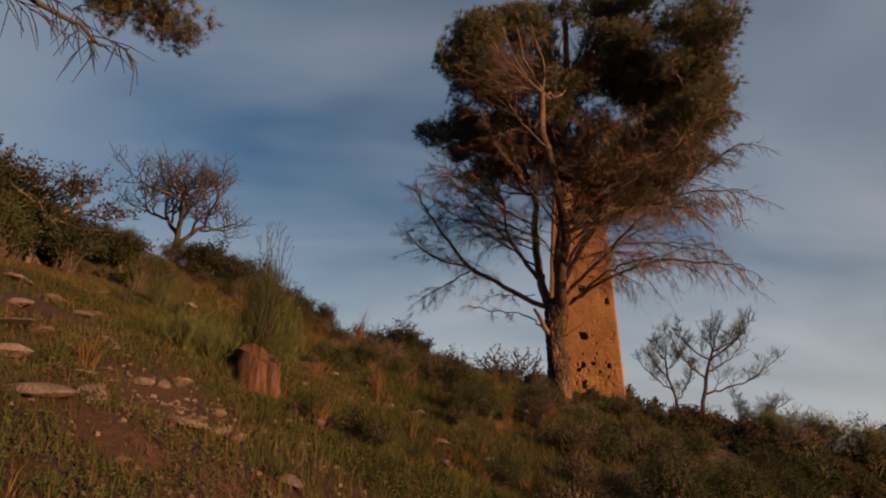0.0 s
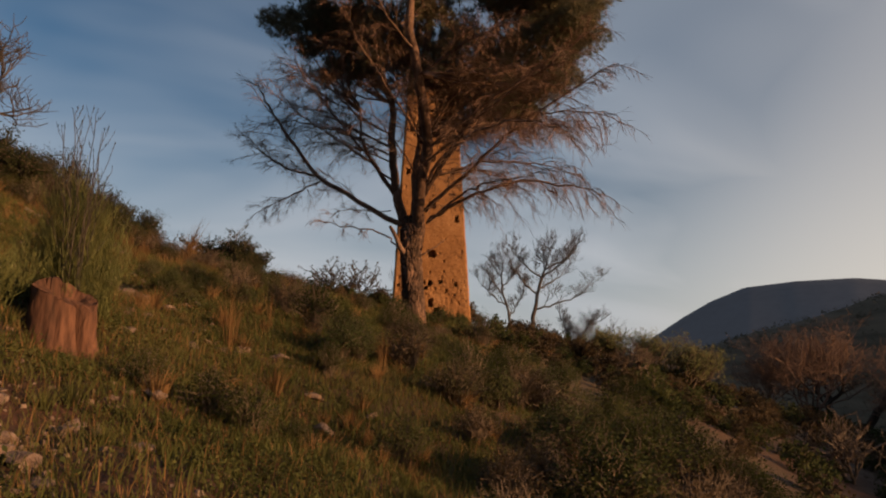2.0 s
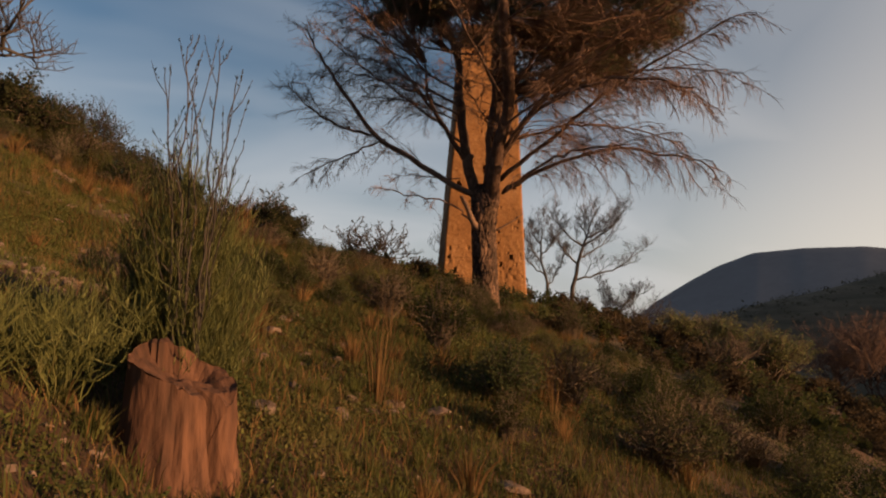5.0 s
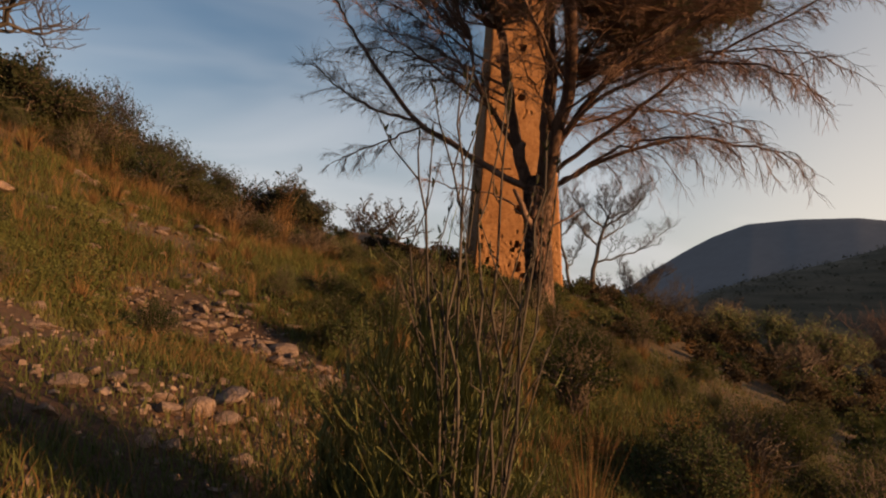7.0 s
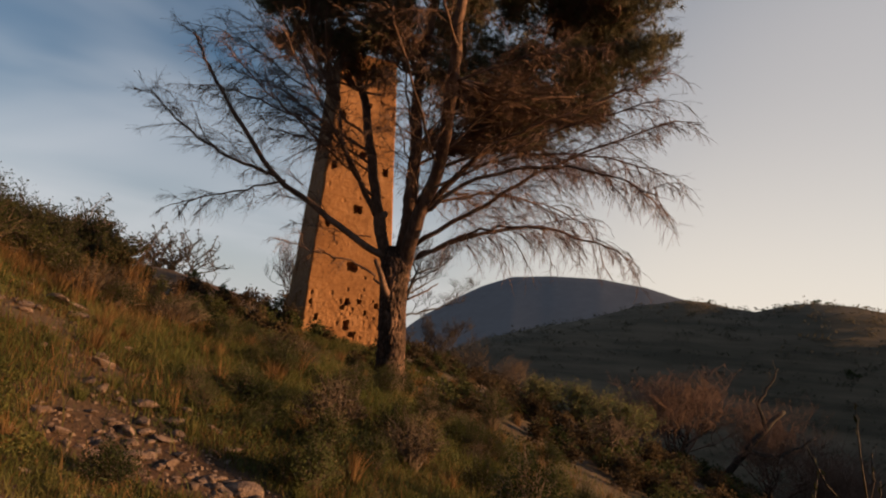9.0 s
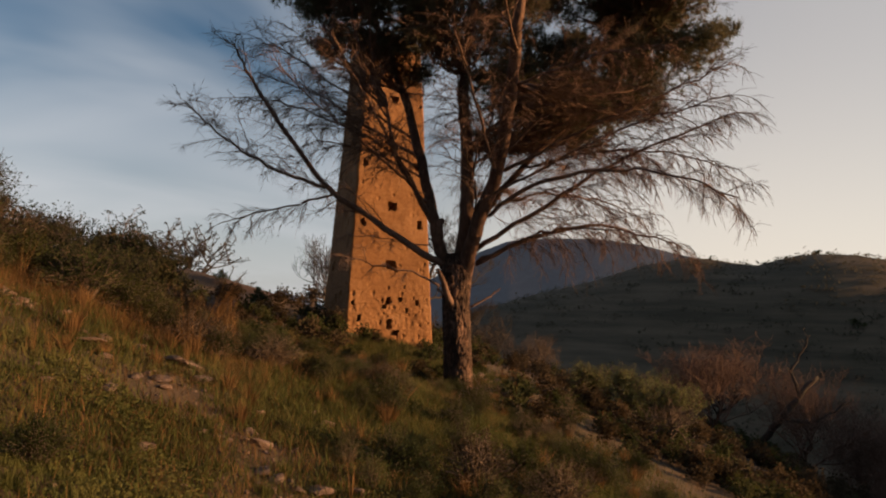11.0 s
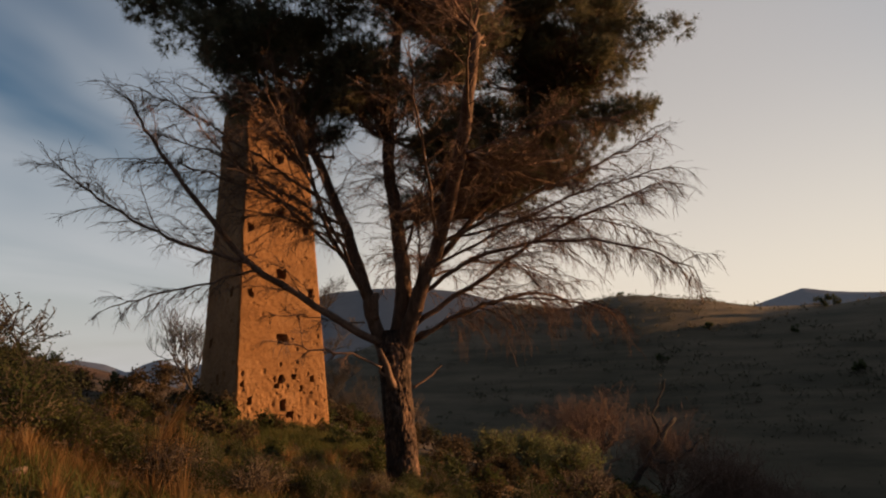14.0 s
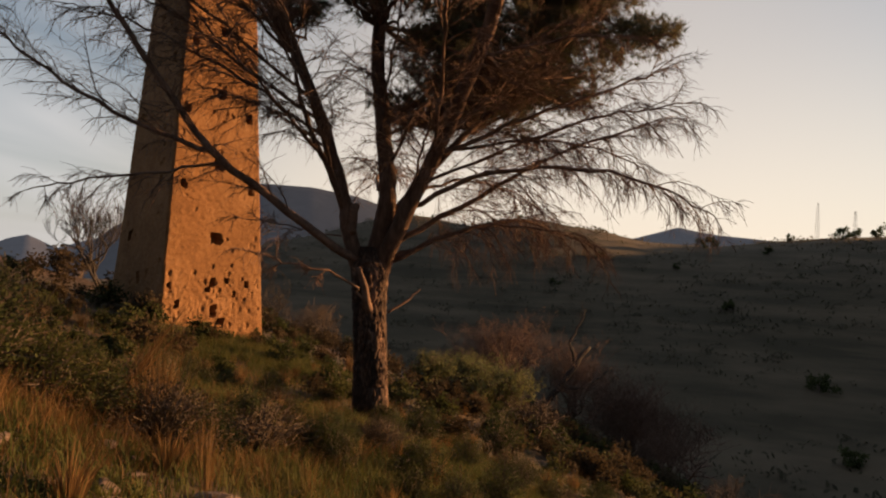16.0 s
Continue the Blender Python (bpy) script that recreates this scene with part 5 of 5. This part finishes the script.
def tuft(seed, blades, height, lean, width, mat, name, label, category, wind=(0, 0)):
    rr = random.Random(seed)
    random.seed(seed)
    sh = Shape()
    for _ in range(blades):
        a, f = rr.uniform(0, 2 * math.pi), rr.random()
        foot = Vector((math.cos(a) * 0.06 * f, math.sin(a) * 0.06 * f, -0.03))
        h = height * rr.uniform(0.5, 1.1)
        out = lean * h * f * rr.uniform(0.5, 1.2)
        tip = foot + Vector((math.cos(a) * out + wind[0] * h, math.sin(a) * out + wind[1] * h, h))
        sh.blade(foot, tip, width, Vector((-math.cos(a) * out * 0.15, -math.sin(a) * out * 0.15, h * 0.06)))
    e = thing(name, (0, 0, 0), label, category, "tufts on the hillside")
    tagged(put("blade_mass", sh.mesh("blade_mass"), mat, e), kind="stuff")
    return e


TUFTS = [tuft(601, 30, 0.85, 0.40, 0.006, STRAW, "dry_grass_tuft", "tall orange dry grass tuft", "grass"), tuft(602, 90, 0.45, 0.7, 0.010, STRAW, "dry_grass_tuft", "low straw-coloured dry grass tuft", "grass"),
         tuft(603, 150, 0.24, 0.85, 0.006, GRASS, "grass_tuft", "lush green grass tuft", "grass")]
swept = tuft(604, 90, 1.45, 0.22, 0.011, STRAW, "dry_grass_tuft", "tall sheaf of orange dry grass leaning over the crest", "grass", (0.36, -0.48))
swept.location = (-3.05, 23.2, ground_z(-3.05, 23.2) - 0.02)
used_tufts = set()


def place_tuft(k, x, y, s):
    m = pose(x, y, ground_z(x, y) - 0.02, 0, 0, rnd.uniform(0, 360)) @ Matrix.Diagonal((s, s, s, 1))
    if k not in used_tufts:
        used_tufts.add(k)
        TUFTS[k].matrix_basis = m
        return
    keep = TUFTS[k].scale.copy()
    TUFTS[k].scale = (1, 1, 1)
    copy_thing(TUFTS[k], m)
    TUFTS[k].scale = keep


for x, y, s in [(-1.02, 11.25, 1.2), (-0.95, 11.4, 0.9), (-4.0, 20.2, 1.0), (-3.75, 20.6, 0.9), (-2.8, 22.5, 1.6), (-2.65, 22.7, 1.5), (-2.95, 22.4, 1.4), (-2.75, 22.3, 1.2), (1.22, 12.4, 0.9), (-0.5, 13.6, 0.8), (1.35, 13.0, 1.0), (-6.2, 21.9, 1.0), (-1.1, 29.2, 1.1), (-3.1, 9.9, 0.8), (-3.67, 21.64, 1.3), (-3.8, 21.5, 1.1), (-3.5, 21.8, 1.2), (-0.04, 31.3, 1.7), (-1.73, 31.5, 1.6), (-1.5, 31.8, 1.4)]:
    place_tuft(0, x, y, s)
for cx, cy, sx, sy, n, k, lo, hi in [(-4.0, 21.5, 2.2, 3.0, 60, 1, 0.6, 1.2), (-2.0, 26.0, 2.5, 4.0, 60, 1, 0.6, 1.3), (0.9, 11.5, 1.6, 3.0, 50, 1, 0.5, 1.0), (-6.0, 21.5, 2.5, 3.0, 16, 0, 0.5, 0.8), (9.0, 28.5, 3.0, 3.0, 46, 1, 0.7, 1.3),
                                    (-2.4, 13.5, 1.8, 3.0, 70, 2, 0.5, 1.0), (-5.0, 16.5, 1.8, 2.6, 66, 2, 0.4, 0.9), (-0.9, 8.2, 1.2, 2.0, 60, 2, 0.5, 1.0), (-5.0, 11.5, 1.4, 1.6, 30, 2, 0.4, 0.8), (4.0, 22.0, 2.5, 2.5, 36, 1, 0.6, 1.1), (-5.0, 8.5, 1.2, 1.2, 30, 2, 0.5, 0.9), (-1.5, 3.6, 0.9, 0.9, 26, 2, 0.4, 0.8)]:
    for _ in range(n):
        x, y = rnd.gauss(cx, sx), rnd.gauss(cy, sy)
        if clear_of_path(x, y, 0.7) and bareness(x, y) < 0.5:
            place_tuft(k, x, y, rnd.uniform(lo, hi))


def broom(x, y, height, width, stems, seed, label, tall=9):
    """A bush of many thin green rods with small leaves, or of a few bare budding stems, or of both."""
    rr = random.Random(seed)
    random.seed(seed)
    e = thing("broom_bush", (x, y, ground_z(x, y) - 0.05), label, "shrub")
    low, leaf = Shape(), Shape()
    for _ in range(stems):
        a, f = rr.uniform(0, 2 * math.pi), rr.random() ** 0.7
        foot = Vector((math.cos(a) * 0.30 * width * f, math.sin(a) * 0.30 * width * f, 0))
        h = height * (1.0 - 0.30 * f * f) * rr.uniform(0.45, 1.05)
        tip = foot + Vector((math.cos(a) * width * f, math.sin(a) * width * f, h))
        line = knotty(curve([foot, foot.lerp(tip, 0.5) + Vector((0, 0, 0.12 * h)), tip], 3), 0.018, rr)
        low.tube(line, taper(len(line), 0.0040, 0.0016), 3, False)
        for _ in range(5):
            m = line[rr.randint(2, 5)].lerp(line[6], 0.4 * rr.random())
            b = m + Vector((rr.gauss(0, 0.07), rr.gauss(0, 0.07), rr.uniform(0.06, 0.22)))
            low.tube([m, b], [0.0024, 0.0013], 3, False)
            for _ in range(2):
                c = m.lerp(b, rr.random())
                leaf.blade(c, c + (b - m) * 0.25 + Vector((rr.gauss(0, 0.012), rr.gauss(0, 0.012), rr.uniform(0.01, 0.04))), 0.0045)
    if stems:
        tagged(put("stem_mass", low.mesh("stem_mass"), BROOM, e), kind="stuff")
        tagged(put("foliage", leaf.mesh("foliage"), BROOM, e), kind="stuff")
    for k in range(tall):
        up, bud = Shape(), Shape()
        a, f = 2.4 * k + rr.gauss(0, 0.3), rr.uniform(0.25, 1)
        p = Vector((math.cos(a) * 0.06, math.sin(a) * 0.06, 0))
        tip = Vector((math.cos(a) * width * f, math.sin(a) * width * f, height * rr.uniform(0.72, 1.04)))
        line = knotty(curve([p, p.lerp(tip, 0.5) + Vector((-tip.x * 0.12, -tip.y * 0.12, 0.05)), tip], 7), 0.012, rr)
        up.tube(line, taper(len(line), 0.0078, 0.0030), 5)
        for q in line[4:]:
            g = (Vector((rr.gauss(0, 0.6), rr.gauss(0, 0.6), 0.7)) + (tip - p).normalized()).normalized()
            long = rr.random() < 0.55
            b = q + g * (rr.uniform(0.18, 0.46) if long else rr.uniform(0.03, 0.08))
            b.z = min(b.z, height * 1.06)
            up.tube([q, q.lerp(b, 0.5) + Vector((g.x, g.y, 0)) * 0.03, b + Vector((0, 0, 0.02))], [0.0034, 0.0028, 0.0018], 4)
            for t in range(8 if long else 2):
                c = q.lerp(b, rr.uniform(0.3, 1.0))
                bud.blade(c, c + (g + Vector((rr.gauss(0, 0.5), rr.gauss(0, 0.5), 0.5))).normalized() * rr.uniform(0.018, 0.036), 0.008)
        st = put("tall_stem", up.mesh("tall_stem", True), DARKBARK, e, "bare grey upright stem")
        tagged(put("bud_mass", bud.mesh("bud_mass"), EVERGREEN, st), kind="stuff")
    return e


broom(-2.46, 9.30, 2.22, 0.29, 0, 71, "tall thin bush of bare budding stems", 11)
broom(-2.56, 9.50, 1.62, 0.30, 230, 72, "dense dark green broom bush beside the stump", 0)
broom(-2.30, 9.75, 1.30, 0.26, 150, 77, "low green broom bush behind the stump", 0)
broom(-2.84, 9.75, 0.95, 0.26, 110, 74, "low green broom bush on the slope", 0)
broom(-2.42, 9.40, 0.80, 0.26, 90, 78, "low green broom bush at the foot of the bare stems", 0)
broom(-3.38, 8.72, 0.55, 0.36, 110, 79, "low dry bush beside the path", 0)
broom(-3.05, 9.0, 0.6, 0.34, 100, 80, "low dry bush beside the stump", 0)
broom(-5.6, 30.0, 1.5, 0.5, 60, 73, "thin upright bush on the crest", 8)
broom(-6.8, 15.8, 1.1, 0.4, 60, 75, "thin upright bush on the slope", 6)


def grass(name, n, seed, mat, lo, hi, width, region, label):
    g = np.random.RandomState(seed)
    (cx, sx), (cy, sy) = region
    x, y = g.normal(cx, sx, n * 2), g.normal(cy, sy, n * 2)
    bare = 0.8 * np.minimum(bareness(x, y), 1.0)
    keep = (vnoise(x, y, 1.1, seed) + 0.9 * vnoise(x, y, 0.4, seed + 1) + 0.45 * g.rand(len(x)) - bare > -0.05)
    x, y = x[keep][:n], y[keep][:n]
    n = len(x)
    z = land(x, y) - 0.01
    h = lo + (hi - lo) * g.rand(n) ** 1.5
    a = g.rand(n) * 2 * np.pi
    ln = h * (0.2 + 0.7 * g.rand(n))
    b = a + np.pi / 2 + g.normal(0, 0.4, n)
    w = width * (0.6 + 0.8 * g.rand(n))
    P = np.stack([x, y, z], -1)
    S = np.stack([np.cos(b) * w / 2, np.sin(b) * w / 2, 0 * w], -1)
    M = P + np.stack([np.cos(a) * ln * 0.35, np.sin(a) * ln * 0.35, h * 0.6], -1)
    T = P + np.stack([np.cos(a) * ln, np.sin(a) * ln, h], -1)
    V = np.stack([P - S, P + S, M + S * 0.8, M - S * 0.8, T], 1).reshape(-1, 3)
    k = np.arange(n)[:, None] * 5
    loops = np.concatenate([k + [0, 1, 2, 3], k + [3, 2, 4]], 1)
    me = bpy.data.meshes.new(name)
    me.vertices.add(len(V))
    me.vertices.foreach_set("co", V.ravel())
    me.loops.add(loops.size)
    me.loops.foreach_set("vertex_index", loops.ravel())
    me.polygons.add(2 * n)
    me.polygons.foreach_set("loop_start", (np.arange(n)[:, None] * 7 + [0, 4]).ravel())
    me.update()
    me.validate()
    return tagged(put(name, me, mat), label, "grass", kind="stuff")


grass("green_grass", 90000, 3, GRASS, 0.03, 0.11, 0.007, ((-2.4, 3.0), (9.5, 5.0)), "short green grass over the stony slope")
grass("green_grass", 85000, 5, GRASS, 0.04, 0.14, 0.009, ((-4.3, 2.8), (18.0, 4.6)), "green grass and herbs on the upper slope")
grass("green_grass", 45000, 6, GRASS, 0.05, 0.19, 0.011, ((-2.5, 2.2), (22.5, 3.0)), "longer green grass on the upper slope")
grass("dry_grass", 7000, 11, STRAW, 0.15, 0.5, 0.006, ((-3.4, 1.9), (21.8, 0.8)), "long dry grass along the crest")
grass("green_grass", 26000, 12, GRASS, 0.08, 0.28, 0.010, ((-2.0, 2.6), (23.0, 2.4)), "longer green grass on the upper slope")
grass("green_grass", 70000, 21, GRASS, 0.05, 0.20, 0.008, ((1.0, 2.6), (12.0, 5.0)), "green grass and herbs on the lower slope")
grass("green_grass", 60000, 22, GRASS, 0.03, 0.10, 0.006, ((-4.8, 2.0), (13.0, 3.0)), "short green grass over the stony slope")
grass("green_grass", 40000, 23, GRASS, 0.10, 0.34, 0.008, ((0.5, 3.0), (21.5, 3.2)), "long soft grass on the mounds before the pine")
grass("dry_grass", 34000, 24, STRAW, 0.05, 0.20, 0.006, ((-4.4, 2.8), (16.5, 5.0)), "short dry grass among the green on the upper slope")
grass("green_grass", 22000, 25, GRASS, 0.10, 0.36, 0.011, ((6.4, 2.2), (30.6, 1.6)), "long grass round the foot of the tower")
grass("dry_grass", 9000, 7, STRAW, 0.08, 0.26, 0.006, ((0.8, 2.6), (12.0, 6.0)), "dry straw-coloured grass on the slope")
grass("dry_grass", 9000, 8, STRAW, 0.05, 0.20, 0.007, ((-3.0, 2.6), (10.5, 5.0)), "thin dry grass between the stones")
grass("dry_grass", 18000, 9, STRAW, 0.10, 0.30, 0.009, ((-0.5, 5.0), (28.0, 5.5)), "dry brown grass round the tower and the crest")


def herbs(name, n, seed, mat, size, top, region, label):
    """Low leafy herbs that cover the soil between the blades."""
    g = np.random.RandomState(seed)
    (cx, sx), (cy, sy) = region
    x, y = g.normal(cx, sx, n * 3), g.normal(cy, sy, n * 3)
    patch = vnoise(x, y, 0.9, seed) + 0.8 * vnoise(x, y, 0.28, seed + 1) - 0.8 * np.minimum(bareness(x, y), 1.0)
    keep = patch > 0.04
    x, y, patch = x[keep][:n], y[keep][:n], patch[keep][:n]
    n = len(x)
    c = np.stack([x, y, land(x, y) + top * g.rand(n) * np.clip(patch * 3, 0.15, 1)], -1)
    u = g.normal(0, 1, (n, 3)) * [1, 1, 0.5]
    u /= np.linalg.norm(u, axis=1)[:, None]
    w = np.cross(u, g.normal(0, 1, (n, 3)))
    w /= np.linalg.norm(w, axis=1)[:, None]
    k = (size * (0.6 + 0.8 * g.rand(n)))[:, None]
    V = np.stack([c - u * k / 2, c + w * k * 0.3, c + u * k / 2, c - w * k * 0.3], 1).reshape(-1, 3)
    me = bpy.data.meshes.new(name)
    me.vertices.add(len(V))
    me.vertices.foreach_set("co", V.ravel())
    me.loops.add(4 * n)
    me.loops.foreach_set("vertex_index", np.arange(4 * n))
    me.polygons.add(n)
    me.polygons.foreach_set("loop_start", np.arange(0, 4 * n, 4))
    me.update()
    me.validate()
    return tagged(put(name, me, mat), label, "herbs", kind="stuff")


herbs("herb_cover", 70000, 31, GRASS, 0.026, 0.10, ((-1.6, 2.2), (9.5, 3.6)), "low green herbs in patches on the stony slope")
herbs("herb_cover", 70000, 32, GRASS, 0.030, 0.13, ((-4.2, 2.4), (16.5, 4.0)), "low green herbs in patches on the upper slope")
herbs("herb_cover", 60000, 33, LEAF, 0.036, 0.22, ((1.0, 3.2), (18.0, 5.0)), "dull green herbs and low scrub on the slope")


def gravel():
    rr = random.Random(88)
    sh = Shape()
    for cx, cy, sx, sy, n in [(-2.3, 6.2, 0.9, 1.1, 500), (-4.0, 14.6, 0.9, 1.5, 900), (-3.2, 11.6, 1.0, 1.0, 700), (-4.6, 18.6, 1.5, 2.0, 400), (-1.6, 9.0, 1.4, 2.6, 500)]:
        for _ in range(n):
            x, y, s = rr.gauss(cx, sx), rr.gauss(cy, sy), 0.008 + 0.032 * rr.random() ** 2
            c = Vector((x, y, ground_z(x, y) + s * 0.2))
            k = len(sh.v)
            for j in range(4):
                t = 1.57 * j + rr.uniform(-0.5, 0.5)
                sh.v.append(c + Vector((math.cos(t) * s, math.sin(t) * s, -s * 0.4)))
                sh.v.append(c + Vector((math.cos(t) * s * 0.6, math.sin(t) * s * 0.6, s * rr.uniform(0.2, 0.5))))
            for j in range(4):
                a, b = k + 2 * j, k + 2 * ((j + 1) % 4)
                sh.f.append((a, b, b + 1, a + 1))
            sh.f.append((k + 1, k + 3, k + 5, k + 7))
    tagged(put("gravel", sh.mesh("gravel"), ROCK), "small pale stones scattered in the soil", "gravel", kind="stuff")


gravel()


# ---- far across the valley ----
def on_ridge(az, r):
    return -5 + r * math.sin(radians(az)), 11 + r * math.cos(radians(az))


def far_tree(az, r, size, seed):
    size = size * 0.6
    rr = random.Random(seed)
    random.seed(seed)
    x, y = on_ridge(az, r)
    e = thing("far_tree", (x, y, ground_z(x, y) - 0.3), "small dark tree on the ridge across the valley", "tree", "trees on the far ridge")
    tr, cr = Shape(), Shape()
    tr.tube([(0, 0, 0), (0.1, 0, size * 0.5)], [size * 0.06, size * 0.03], 6)
    for _ in range(9):
        c = Vector((rr.gauss(0, size * 0.28), rr.gauss(0, size * 0.28), size * rr.uniform(0.15, 0.8)))
        for _ in range(60):
            d = Vector((rr.gauss(0, 1), rr.gauss(0, 1), rr.gauss(0, 1))).normalized()
            cr.leaf(c + d * size * 0.2 * rr.random() ** 0.4, size * 0.14)
    put("trunk", tr.mesh("trunk"), TWIG, e)
    put("crown", cr.mesh("crown"), LEAF, e)


for k, (az, r, s) in enumerate([(63.4, 212, 3.5), (64.2, 214, 2.6), (61.4, 213, 2.0), (56.0, 212, 2.2), (78.4, 200, 6.0), (79.2, 204, 4.0), (88.1, 205, 6.5), (88.9, 208, 5.0), (91.0, 202, 8.0), (90.2, 210, 5.0), (84.6, 206, 4.0), (86.0, 120, 6.0), (80.0, 150, 4.5), (70.0, 170, 4.0), (76.0, 175, 3.6), (88.0, 100, 5.0), (83.0, 185, 4.0), (66.0, 150, 3.5)]):
    far_tree(az, r, s, 700 + k)


def mast(az, r, h):
    x, y = on_ridge(az, r)
    e = thing("radio_mast", (x, y, ground_z(x, y) - 0.2), "thin grey lattice mast on the far ridge", "mast")
    sh = Shape()
    legs = [Vector((math.cos(a), math.sin(a), 0)) for a in (0, 2.09, 4.19)]
    for d in legs:
        sh.tube([d * 0.7, d * 0.25 + Vector((0, 0, h))], [0.045, 0.035], 4)
    for k in range(10):
        z0, z1 = h * k / 10, h * (k + 1) / 10
        w0, w1 = 0.7 - 0.045 * k, 0.7 - 0.045 * (k + 1)
        for j in range(3):
            sh.tube([legs[j] * w0 + Vector((0, 0, z0)), legs[(j + 1) % 3] * w1 + Vector((0, 0, z1))], [0.02, 0.02], 3)
    put("lattice", sh.mesh("lattice"), TWIG, e)


mast(86.45, 214, 10.5)
mast(88.9, 214, 7.5)


def far_scrub():
    """Low scrub on the shaded slope across the valley."""
    rr = random.Random(64)
    random.seed(64)
    sh = Shape()
    for _ in range(2600):
        az, r = rr.uniform(28, 98), 58 + 152 * rr.random() ** 0.8
        # old terraces: scrub grows in bands along the slope
        if rr.random() < 0.35:
            r = round(r / 9.0) * 9.0 + 5 * math.sin(az * 0.21) + rr.gauss(0, 1.6)
        x, y = on_ridge(az, r)
        if float(vnoise(x, y, 26, 4)) + 0.5 * rr.random() < 0.10:
            continue
        s = rr.uniform(0.5, 1.7)
        c = Vector((x, y, ground_z(x, y)))
        for _ in range(9):
            sh.leaf(c + Vector((rr.gauss(0, s * 0.7), rr.gauss(0, s * 0.7), abs(rr.gauss(0.1, s * 0.3)))), s * 0.6)
    tagged(put("far_scrub", sh.mesh("far_scrub"), FARSCRUB), "dark scrub scattered over the opposite slope", "scrub", kind="stuff")


far_scrub()
